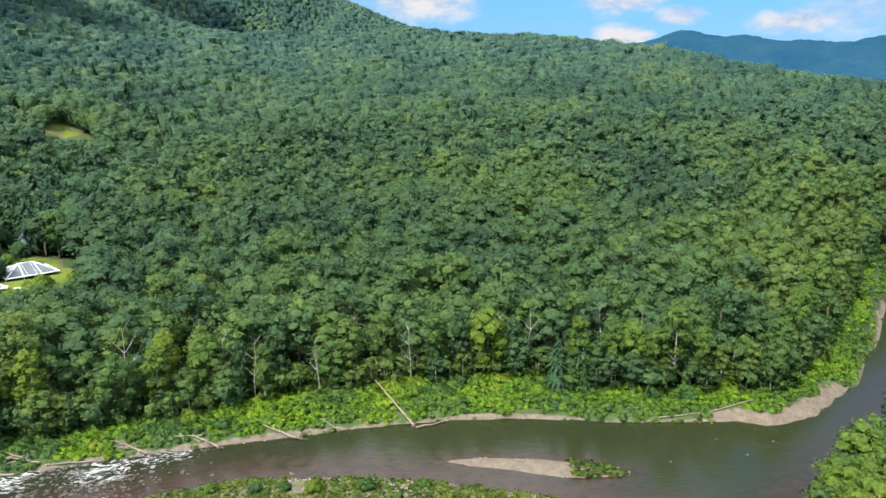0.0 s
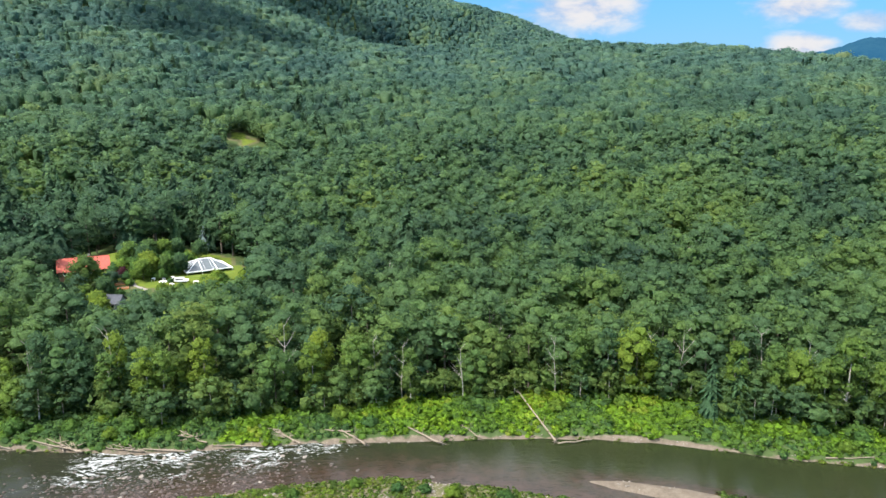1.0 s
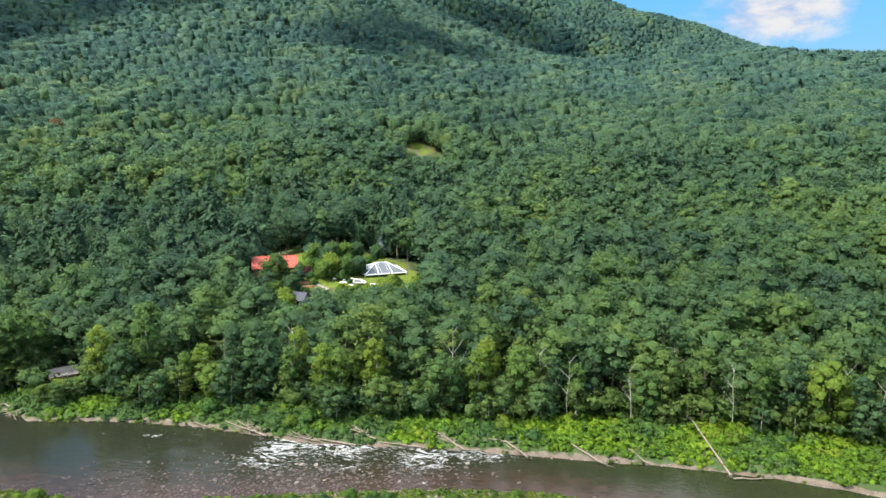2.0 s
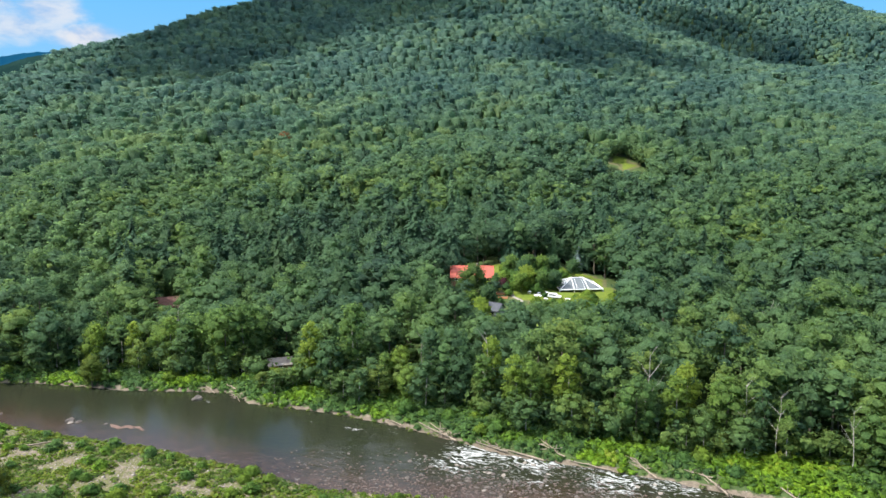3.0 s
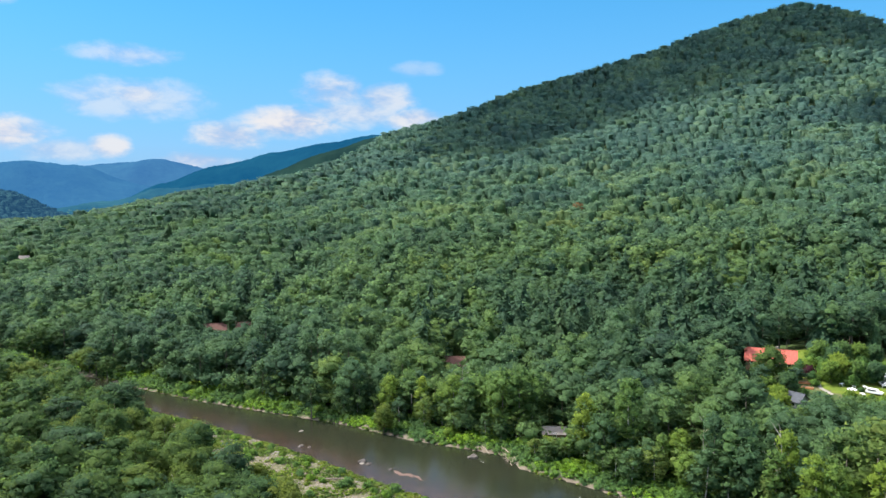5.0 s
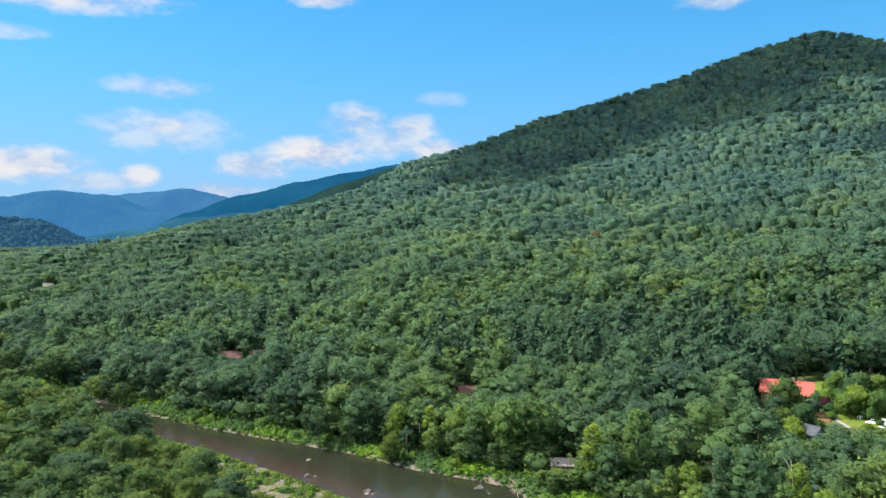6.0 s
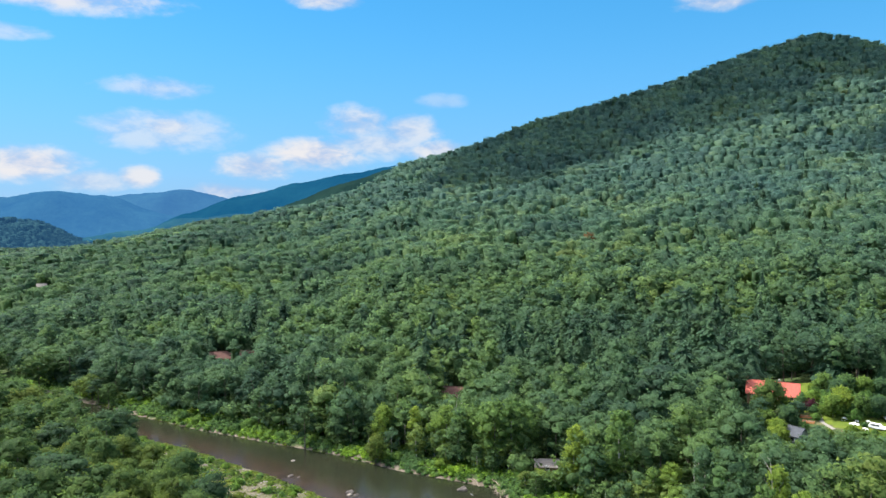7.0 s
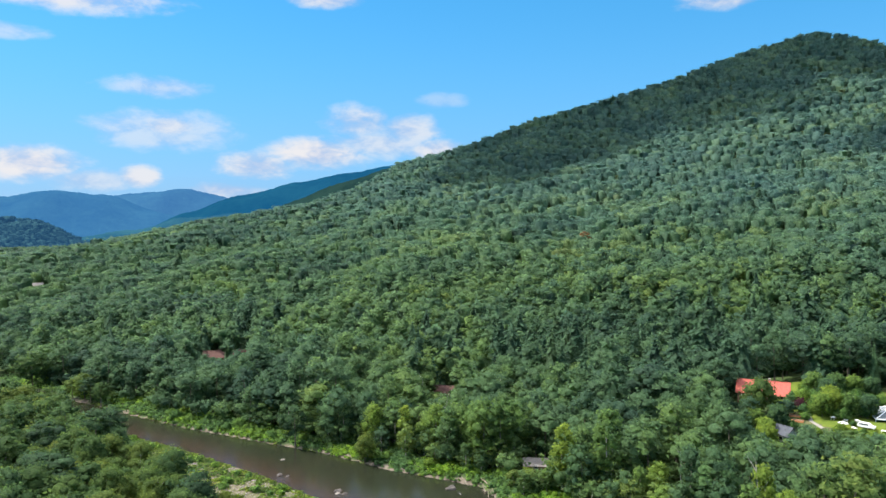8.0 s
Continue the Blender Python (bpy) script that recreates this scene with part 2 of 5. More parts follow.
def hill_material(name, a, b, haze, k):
    """Distant wooded ridge; the air's blue haze is put into its base colour and emission."""
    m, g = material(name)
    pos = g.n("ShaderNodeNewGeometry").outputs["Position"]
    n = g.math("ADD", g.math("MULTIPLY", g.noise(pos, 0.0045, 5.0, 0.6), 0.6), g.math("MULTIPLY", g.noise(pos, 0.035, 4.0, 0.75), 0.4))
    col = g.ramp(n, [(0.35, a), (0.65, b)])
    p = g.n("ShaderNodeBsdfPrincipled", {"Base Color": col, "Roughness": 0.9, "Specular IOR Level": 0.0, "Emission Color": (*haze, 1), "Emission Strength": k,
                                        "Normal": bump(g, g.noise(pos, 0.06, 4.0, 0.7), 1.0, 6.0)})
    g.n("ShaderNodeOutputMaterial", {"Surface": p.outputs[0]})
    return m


M_GROUND, M_WATER = ground_material(), water_material()
M_ROCK = plain("river_rock", (0.042, 0.036, 0.032), (0.15, 0.128, 0.112), 0.75, 1.5, rel=0.6)
M_SHOAL = plain("shoal_rock", (0.032, 0.024, 0.021), (0.135, 0.098, 0.084), 0.7, 0.6, rel=0.4)
M_REDGRAVEL = plain("red_gravel", (0.075, 0.048, 0.038), (0.19, 0.122, 0.095), 0.9, 2.5, rel=0.8)
M_PALE_ROCK = plain("pale_rock", (0.15, 0.13, 0.11), (0.31, 0.27, 0.23), 0.8, 1.5, rel=0.6)


def cloud_material():
    """Thin cloud: part of the sunlight passes."""
    m, g = material("cloud_white")
    pos = g.n("ShaderNodeNewGeometry").outputs["Position"]
    d = g.n("ShaderNodeBsdfDiffuse", {"Color": (0.85, 0.85, 0.86, 1)})
    t = g.n("ShaderNodeBsdfTransparent", {"Color": (0.97, 0.98, 1.0, 1)})
    k = g.span(g.noise(pos, 0.012, 4.0), 0.3, 0.7, 0.32, 0.56)
    g.n("ShaderNodeOutputMaterial", {"Surface": g.n("ShaderNodeMixShader", {0: k, 1: t.outputs[0], 2: d.outputs[0]}).outputs[0]})
    return m


M_CLOUD = cloud_material()


# ---- mesh helpers ----
def mesh_arrays(name, verts, faces, mats, attrs=None, smooth=False, mat_index=None, normals=None):
    """A mesh from arrays; faces is (n, 3) or (n, 4); normals, where given, one for each corner point."""
    me = bpy.data.meshes.new(name)
    verts, faces = np.asarray(verts, np.float32), np.asarray(faces, np.int32)
    k = faces.shape[1]
    me.vertices.add(len(verts))
    me.vertices.foreach_set("co", verts.ravel())
    me.loops.add(faces.size)
    me.loops.foreach_set("vertex_index", faces.ravel())
    me.polygons.add(len(faces))
    me.polygons.foreach_set("loop_start", np.arange(0, faces.size, k, dtype=np.int32))
    me.polygons.foreach_set("use_smooth", np.full(len(faces), smooth))
    for m in mats:
        me.materials.append(m)
    if mat_index is not None:
        me.polygons.foreach_set("material_index", np.asarray(mat_index, np.int32))
    for key, values in (attrs or {}).items():
        me.attributes.new(key, "FLOAT", "POINT").data.foreach_set("value", np.asarray(values, np.float32))
    me.update(calc_edges=True)
    if normals is not None:
        me.attributes.new("custom_normal", "FLOAT_VECTOR", "POINT").data.foreach_set("vector", np.asarray(normals, np.float32).ravel())
        me.update()
    else:
        me.validate()
    return me


def part(name, bm, mat, parent=None, label="", smooth=False):
    """One bmesh as one mesh object, under its thing."""
    me = bpy.data.meshes.new(name)
    bm.to_mesh(me)
    bm.free()
    me.materials.append(mat)
    if smooth:
        me.polygons.foreach_set("use_smooth", np.full(len(me.polygons), True))
    ob = new(name, me)
    ob.parent = parent
    return tagged(ob, label)


def hold(name, m, label, category, group=""):
    ob = new(name)
    ob.empty_display_size = 0.2
    ob.matrix_basis = m
    return tagged(ob, label, category, group)


def seg_dist(px, py, line):
    """Distance from points to a polyline."""
    best = np.full(px.shape, 1e9)
    for (ax, ay), (bx, by) in zip(line[:-1], line[1:]):
        dx, dy = bx - ax, by - ay
        t = np.clip(((px - ax) * dx + (py - ay) * dy) / (dx * dx + dy * dy), 0, 1)
        best = np.minimum(best, np.hypot(px - ax - t * dx, py - ay - t * dy))
    return best


def inside(px, py, poly):
    r = np.zeros(px.shape, bool)
    n = len(poly)
    for i in range(n):
        (ax, ay), (bx, by) = poly[i], poly[(i + 1) % n]
        if ay == by:
            continue
        r ^= ((ay > py) != (by > py)) & (px < (bx - ax) * (py - ay) / (by - ay) + ax)
    return r


def wave(x, y, s, seed=0):
    """Smooth pseudo-random field in -1..1 with features about s metres long."""
    q = np.random.default_rng(seed)
    out = np.zeros_like(x, dtype=float)
    for k in range(5):
        a, ph, f = q.uniform(0, 6.28), q.uniform(0, 6.28), q.uniform(0.6, 1.7) * 6.28 / s
        out += np.sin((x * math.cos(a) + y * math.sin(a)) * f + ph)
    return out / 3.2


# ---- the lie of the land ----
FAR_BANK = [(-560, -110), (-470, -75), (-380, -25), (-302, 22), (-272, 41), (-248, 59), (-222, 79), (-200, 91), (-186, 102), (-175, 110), (-164, 109), (-145, 118), (-126, 124), (-93, 129), (-78, 135), (-58, 142),
            (-41, 146), (-18, 153), (2, 157), (20, 158), (41, 156), (69, 156.5), (75, 154), (87, 159), (98, 170), (108, 179), (122, 199), (134, 215), (140, 226), (143, 234), (156, 248), (182, 268), (240, 306), (340, 350)]
NEAR_BANK = [(-560, -150), (-470, -112), (-380, -60), (-310, -8), (-272, 20), (-244, 38), (-209, 56), (-182, 67), (-158, 78), (-133, 86), (-112, 91), (-92, 104), (-72, 116), (-57, 124), (-39, 131),
             (-15, 132), (5, 129), (20, 125), (38, 119), (56, 111), (79, 132), (102, 156), (126, 184), (152, 206), (196, 240), (250, 276), (340, 318)]
RIVER = FAR_BANK + NEAR_BANK[::-1]
BAR = [(-1, 138.6), (8, 139.6), (20, 139.2), (30, 137.2), (38, 133.4), (33, 131.6), (24, 131.4), (12, 134.6), (3, 136.6)]
# bearing (degrees to the left of +y), distance and height of the crest, and how hollow the slope below it is
CREST = [(-60, 800, 50, 1.3), (-32, 520, 63, 1.3), (-24, 600, 74, 1.3), (-17, 700, 95, 1.3), (-13, 750, 106, 1.3), (-5, 850, 122, 1.3), (2, 900, 128, 1.3), (10, 880, 118, 1.35), (16, 880, 122, 1.4), (20, 930, 138, 1.5),
         (24.5, 1000, 180, 1.55), (29, 1040, 218, 1.6), (33.4, 1100, 285, 1.65), (36, 1130, 312, 1.68), (38.0, 1150, 328, 1.7), (41, 1140, 314.5, 1.7), (44, 1110, 292, 1.68), (48, 1080, 261, 1.65), (53, 1030, 226, 1.6), (58, 980, 196, 1.6), (63, 930, 160, 1.55), (68, 890, 134, 1.55), (69.5, 884, 117, 1.5), (71.5, 875, 102, 1.5), (75, 860, 85, 1.5), (79, 845, 74, 1.5),
         (83, 830, 64, 1.5), (90, 800, 42, 1.5), (97, 760, 26, 1.5), (120, 700, 15, 1.5)]
HOUSE = (-164, 216)


def height(x, y):
    """Ground height; the river's surface is at 0."""
    x, y = np.asarray(x, float), np.asarray(y, float)
    r, az = np.hypot(x, y), np.degrees(np.arctan2(-x, y))
    ca = [c[0] for c in CREST]
    rr, zr, p = (np.interp(az, ca, [c[i] for c in CREST]) for i in (1, 2, 3))
    ba = sorted((math.degrees(math.atan2(-a, b)), math.hypot(a, b)) for a, b in FAR_BANK)
    rb = np.interp(az, [q[0] for q in ba], [q[1] for q in ba])
    rr = np.maximum(rr, rb + 150)
    u = (r - rb) / (rr - rb)
    slope = zr * np.where(u < 1, np.clip(u, 0, 1) ** p, 1.0)
    back = np.clip((r - rr) / 420, 0, 1)
    slope = slope + (np.minimum(zr, 22) - slope) * (back * back * (3 - 2 * back))
    rough = 5.0 * wave(x, y, 210, 3) + 2.2 * wave(x, y, 80, 4)
    slope += rough * np.clip(u * 2.2, 0, 1) * np.clip(1.35 - u, 0, 1)
    slope += 9.6 * np.exp(-(((x + 152) / 52) ** 2 + ((y - 212) / 44) ** 2))
    pad = np.clip(1.9 - np.hypot((x + 130.4) / 10.0, (y - 226.8) / 10.0), 0, 1)
    slope = slope + (15.4 - slope) * pad * pad * (3 - 2 * pad)
    d = seg_dist(x, y, RIVER + RIVER[:1])
    wet = inside(x, y, RIVER)
    far_side = (u > 0) & (np.abs(az) < 125)
    shelf = 1.7 * (1 - np.exp(-d / 3.0)) + 0.25 * wave(x, y, 14, 5) * np.clip(d / 6, 0, 1)
    near = 1.3 * (1 - np.exp(-d / 5.0)) + 2.5 * np.clip(d / 160, 0, 1) + 0.2 * wave(x, y, 17, 6) * np.clip(d / 6, 0, 1)
    z = np.where(far_side, shelf + slope, near + np.clip((r - 900) / 3000, 0, 1) * 25)
    bed = -np.clip(0.35 + d * 0.12, 0, 1.6)
    bar = inside(x, y, BAR)
    bd = seg_dist(x, y, BAR + BAR[:1])
    bed = np.where(bar, np.clip(bd * 0.32, 0.02, 0.5), np.maximum(bed, np.where(bd < 3, -0.15 - bd * 0.4, -9)))
    return np.where(wet, bed, z)


def in_yard(x, y):
    return (((x + 142) / 36) ** 2 + ((y - 219) / 19) ** 2 < 1) | (((x + 143) / 15) ** 2 + ((y - 241) / 9) ** 2 < 1)


def build_ground():
    az = np.radians(np.concatenate([np.arange(-180, -48, 6.0), np.arange(-48, 106, 0.75), np.arange(106, 180, 6.0)]))
    r = [0.01, 30, 60, 75]
    while r[-1] < 4900:
        s = r[-1]
        r.append(s + (1.7 if s < 330 else min(6 + (s - 330) * 0.02, 120) if s < 1700 else 260))
    r = np.array(r)
    R, A = np.meshgrid(r, az, indexing="ij")
    X, Y = -R * np.sin(A), R * np.cos(A)
    Z = height(X, Y)
    n, k = R.shape
    i, j = np.meshgrid(np.arange(n - 1), np.arange(k), indexing="ij")
    jn = (j + 1) % k
    F = np.stack([i * k + j, (i + 1) * k + j, (i + 1) * k + jn, i * k + jn], -1).reshape(-1, 4)[:, ::-1]
    x, y = X.ravel(), Y.ravel()
    d = seg_dist(x, y, RIVER + RIVER[:1])
    wet = inside(x, y, RIVER)
    d = np.where(wet, 0, d)
    near = y * 1.0 < np.interp(x, [p[0] for p in NEAR_BANK], [p[1] for p in NEAR_BANK]) + 1
    width = 1.2 + 1.5 * wave(x, y, 45, 8)
    width = np.where(near, 1.5, np.clip(width, 0.8, 8))
    width = np.where((x > 102) & (x < 190) & ~near, 0.4, width)
    width = np.where((x > 60) & (x <= 102) & ~near, 3.8 + 2.6 * np.exp(-((x - 80) / 14) ** 2) + 0.8 * wave(x, y, 12, 13), width)
    width = np.where((x < -64) & ~near, np.clip(1.3 + 1.2 * wave(x, y, 16, 12), 0.5, 2.4), width)
    sand = np.clip(1.25 - d / width, 0, 1) * np.where((x > 104) & ~wet, 0.25, 1)
    strip = near & (x < -88) & (x > -300)
    sand = np.maximum(sand, np.where(strip, 0.47 * np.exp(-((d - 13) / 9.0) ** 2), 0))
    sand = np.maximum(sand, np.where(near & (x > -45) & (x < 20), 0.55 * np.exp(-((d - 9) / 5.0) ** 2), 0))
    lawn = np.where(d < 40, np.where(near, 0.5, 0.2), 0.0)
    lawn = np.where(in_yard(x, y), 1.0, lawn)
    lawn = np.where(near, np.maximum(lawn, 0.6), lawn)
    gl = ((x + 226) / 13) ** 2 + ((y - 443) / 10) ** 2 < 1
    lawn = np.where(gl, 1.0, np.where(np.hypot(x, y) > 700, 0.0, lawn))
    me = mesh_arrays("ground", np.stack([x, y, Z.ravel()], 1), F, [M_GROUND], {"sand": sand, "lawn": lawn}, True)
    tagged(new("ground", me), "valley floor and wooded slope with gravel banks", "ground", kind="structure")


def build_water():
    xs, ys = np.arange(-470, 240, 2.0), np.arange(-130, 300, 2.0)
    X, Y = np.meshgrid(xs, ys, indexing="ij")
    d = seg_dist(X, Y, RIVER + RIVER[:1])
    keep = inside(X, Y, RIVER) | (d < 4.5)
    idx = np.full(X.shape, -1)
    n, k = X.shape
    q = keep[:-1, :-1] & keep[1:, :-1] & keep[1:, 1:] & keep[:-1, 1:]
    i, j = np.nonzero(q)
    F = np.stack([i * k + j, (i + 1) * k + j, (i + 1) * k + j + 1, i * k + j + 1], 1)
    used = np.unique(F)
    remap = np.zeros(n * k, int)
    remap[used] = np.arange(len(used))
    x, y = X.ravel()[used], Y.ravel()[used]
    fd, nd = seg_dist(x, y, FAR_BANK), seg_dist(x, y, NEAR_BANK)
    s = fd / (fd + nd)
    rapid = np.exp(-((x + 80) / 36) ** 4) * np.clip(1.30 - s * 1.1, 0, 1) * (0.98 + 0.38 * wave(x, y, 26, 91))
    rapid = np.maximum(rapid, 0.60 * np.exp(-((x + 122) / 20) ** 2))
    rapid = np.maximum(rapid, 0.8 * np.exp(-(((x + 306) / 16) ** 2 + ((y - 12) / 16) ** 2)))
    rapid = np.maximum(rapid, 0.66 * np.exp(-(((x - 72) / 9) ** 2 + ((y - 147) / 4) ** 2)))
    for fx, fy, fw, fh, k in ((-174.5, 102.4, 4.2, 1.3, 1.15), (-131, 116.5, 4.0, 1.7, 1.2), (-124, 107, 4.5, 1.7, 1.0), (-141, 112, 2.6, 1.4, 0.8), (-207.5, 61.2, 2.2, 1.4, 0.9), (-186, 72.6, 2.4, 1.2, 0.8)):
        rapid = np.maximum(rapid, k * np.exp(-(((x - fx) / fw) ** 2 + ((y - fy) / fh) ** 2)))
    shallow = np.clip(1.1 - nd / 17, 0, 1) * 0.9
    shallow = np.maximum(shallow, np.where((x > -130) & (x < -50), 0.7 * np.clip(s * 1.6 - 0.4, 0, 1), 0))
    shallow = np.maximum(shallow, 0.8 * np.exp(-(seg_dist(x, y, BAR + BAR[:1]) / 4.5) ** 2))
    z = 0.10 * rapid * wave(x, y, 5, 9)
    me = mesh_arrays("water", np.stack([x, y, z], 1), remap[F], [M_WATER], {"rapid": rapid, "shallow": shallow}, True)
    tagged(new("water", me), "dark shallow river with white rapids", "river", kind="structure")


def ridge(name, label, bearings, dist, depth, mat, foot=-10):
    """A long distant hill: bearings is (degrees, degrees above the level) along its crest."""
    b = np.arange(bearings[0][0], bearings[-1][0] + 0.01, 0.2)
    jag = np.random.default_rng(len(b))
    e = np.interp(b, [q[0] for q in bearings], [q[1] for q in bearings])
    e = np.convolve(np.pad(e, 4, mode="edge"), np.ones(9) / 9, "valid")
    top = 75 + dist * np.tan(np.radians(e))
    prof = np.linspace(-1, 1, 33)
    rows = []
    for q in prof:
        r = dist + depth * q
        z = foot + (top - foot) * (0.5 + 0.5 * math.cos(q * math.pi))
        z = z + (1 - q * q) * (abs(q) > 0.05) * (dist / 130) * wave(b * dist / 57, 0 * b + r, dist / 9, 11) * 0.6
        z = z + jag.normal(0, dist / 3200, len(b)) * (abs(q) < 0.98)
        rows.append(np.stack([-np.sin(np.radians(b)) * r, np.cos(np.radians(b)) * r, z], 1))
    V = np.concatenate(rows)
    k = len(b)
    i, j = np.meshgrid(np.arange(32), np.arange(k - 1), indexing="ij")
    F = np.stack([i * k + j, i * k + j + 1, (i + 1) * k + j + 1, (i + 1) * k + j], -1).reshape(-1, 4)
    tagged(new(name, mesh_arrays(name, V, F, [mat], smooth=True)), label, "hill", kind="structure")


build_ground()
build_water()


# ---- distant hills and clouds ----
# air haze is put into colour and glow; blue_ridge's dark base adds cloud shade
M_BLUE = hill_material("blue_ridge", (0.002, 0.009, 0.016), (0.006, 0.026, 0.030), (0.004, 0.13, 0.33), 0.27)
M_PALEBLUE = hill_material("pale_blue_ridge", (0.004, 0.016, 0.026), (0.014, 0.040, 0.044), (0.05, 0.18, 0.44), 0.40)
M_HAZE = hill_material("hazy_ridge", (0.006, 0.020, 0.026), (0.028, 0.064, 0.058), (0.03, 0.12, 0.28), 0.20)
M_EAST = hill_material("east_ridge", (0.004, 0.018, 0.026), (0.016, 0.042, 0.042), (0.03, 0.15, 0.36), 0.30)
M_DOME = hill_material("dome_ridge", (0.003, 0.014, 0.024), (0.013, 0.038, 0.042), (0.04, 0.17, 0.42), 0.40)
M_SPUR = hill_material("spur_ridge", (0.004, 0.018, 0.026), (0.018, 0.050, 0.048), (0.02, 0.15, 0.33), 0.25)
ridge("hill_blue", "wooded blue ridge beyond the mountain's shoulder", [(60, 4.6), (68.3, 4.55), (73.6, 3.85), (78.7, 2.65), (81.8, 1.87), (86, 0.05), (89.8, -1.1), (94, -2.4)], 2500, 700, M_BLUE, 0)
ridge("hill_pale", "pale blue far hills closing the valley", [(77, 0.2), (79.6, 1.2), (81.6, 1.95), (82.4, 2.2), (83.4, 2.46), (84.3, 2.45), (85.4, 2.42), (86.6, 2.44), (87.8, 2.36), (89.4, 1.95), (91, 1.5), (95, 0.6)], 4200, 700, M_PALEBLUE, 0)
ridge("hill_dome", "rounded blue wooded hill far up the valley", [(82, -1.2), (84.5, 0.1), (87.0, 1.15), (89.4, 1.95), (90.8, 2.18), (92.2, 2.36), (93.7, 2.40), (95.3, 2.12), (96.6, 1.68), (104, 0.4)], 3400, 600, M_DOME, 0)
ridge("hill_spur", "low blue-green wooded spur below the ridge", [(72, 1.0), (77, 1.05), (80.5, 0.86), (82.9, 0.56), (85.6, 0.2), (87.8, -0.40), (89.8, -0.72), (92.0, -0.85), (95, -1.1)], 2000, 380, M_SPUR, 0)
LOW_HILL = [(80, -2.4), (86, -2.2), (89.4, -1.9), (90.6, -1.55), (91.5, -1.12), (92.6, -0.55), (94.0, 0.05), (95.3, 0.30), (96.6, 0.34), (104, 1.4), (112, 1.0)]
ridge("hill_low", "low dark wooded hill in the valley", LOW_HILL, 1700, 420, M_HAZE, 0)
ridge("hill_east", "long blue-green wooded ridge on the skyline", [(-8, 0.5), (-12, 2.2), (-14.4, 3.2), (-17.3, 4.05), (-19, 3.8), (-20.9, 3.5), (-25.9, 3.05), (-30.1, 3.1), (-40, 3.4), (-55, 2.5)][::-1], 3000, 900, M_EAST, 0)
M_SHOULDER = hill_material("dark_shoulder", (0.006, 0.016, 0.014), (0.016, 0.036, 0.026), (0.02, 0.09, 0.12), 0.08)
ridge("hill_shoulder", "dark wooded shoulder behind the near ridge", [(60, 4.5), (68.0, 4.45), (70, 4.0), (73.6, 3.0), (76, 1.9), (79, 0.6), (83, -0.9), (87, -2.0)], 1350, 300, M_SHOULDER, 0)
BACK = [(-8, 2.0), (-2, 3.4), (2.5, 4.1), (7.2, 5.7), (11.3, 6.8), (15, 8.2), (20, 9.6), (25, 10.4), (29, 10.5), (33, 10.6), (40, 9.5)]
ridge("hill_back", "steep wooded mountain behind the nearer slope", BACK, 1650, 640, M_GROUND, 30)


def polar(az, r):
    x, y = -math.sin(radians(az)) * r, math.cos(radians(az)) * r
    return (x, y, float(height(np.array([x]), np.array([y]))[0]))




def cloud(puffs, seed):
    """A flat-bottomed cumulus; each puff shades the slope at a bearing and distance, with a radius."""
    q = np.random.default_rng(seed)
    bm, base = bmesh.new(), 1150.0
    for az, r, s, lift in puffs:
        p = Vector(polar(az, r)) + Vector((0, 0, lift))
        c = p + SUN * ((base - p.z) / SUN.z)
        for _ in range(3):
            k = s * q.uniform(0.55, 0.95)
            o = Vector((q.uniform(-0.4, 0.4) * s, q.uniform(-0.4, 0.4) * s, q.uniform(0, 0.2) * s))
            bmesh.ops.create_icosphere(bm, subdivisions=2, radius=1, matrix=Matrix.Translation(c + o) @ Matrix.Diagonal((k, k, k * 0.5, 1)))
    ob = part("cloud", bm, M_CLOUD, None, "", True)
    tagged(ob, "white flat-bottomed cumulus cloud high over the mountain", "cloud", "clouds over the mountain")


q = np.random.default_rng(5)
EDGE = [(33.5, 1035), (37, 1010), (41, 925), (46, 890), (51, 855), (55, 835), (59, 825)]
cloud([(a + q.uniform(-0.8, 0.8), r + f * (np.interp(a, [c[0] for c in CREST], [c[1] for c in CREST]) + 30 - r), 80, 0) for a, r in EDGE for f in (0.12, 0.5, 0.9)] + [(62, 775, 44, 0), (57.5, 735, 40, 0), (64.5, 800, 36, 0)], 3)
cloud([(24, 850, 45, 0), (27, 830, 55, 0), (30, 780, 50, 0), (31.5, 740, 36, 0), (27.5, 890, 45, 0)], 5)
cloud([(17, 1330, 52, 165), (20, 1370, 66, 190), (23, 1400, 62, 205), (15.5, 1300, 34, 140), (21.5, 1310, 48, 155)], 6)


# ---- trees ----
def ico(sub):
    bm = bmesh.new()
    bmesh.ops.create_icosphere(bm, subdivisions=sub, radius=1)
    V = np.array([v.co[:] for v in bm.verts])
    F = np.array([[v.index for v in f.verts] for f in bm.faces])
    bm.free()
    return V, F


ICO0, ICO1, ICO2 = ico(1), ico(2), ico(4)
# a crown seen from above needs no underside
CAP0 = (ICO0[0], ICO0[1][ICO0[0][ICO0[1]][:, :, 2].mean(1) > -0.3])


def join(pieces):
    """(V, F) pairs into one."""
    V, F, n = [], [], 0
    for v, f in pieces:
        V.append(v), F.append(f + n)
        n += len(v)
    return np.concatenate(V), np.concatenate(F)


def point_normals(V, F):
    """Smooth normals of a mesh given as arrays."""
    n = np.zeros_like(V)
    fn = np.cross(V[F[:, 1]] - V[F[:, 0]], V[F[:, 2]] - V[F[:, 0]])
    for i in range(3):
        np.add.at(n, F[:, i], fn)
    return n / (np.linalg.norm(n, axis=1)[:, None] + 1e-9)


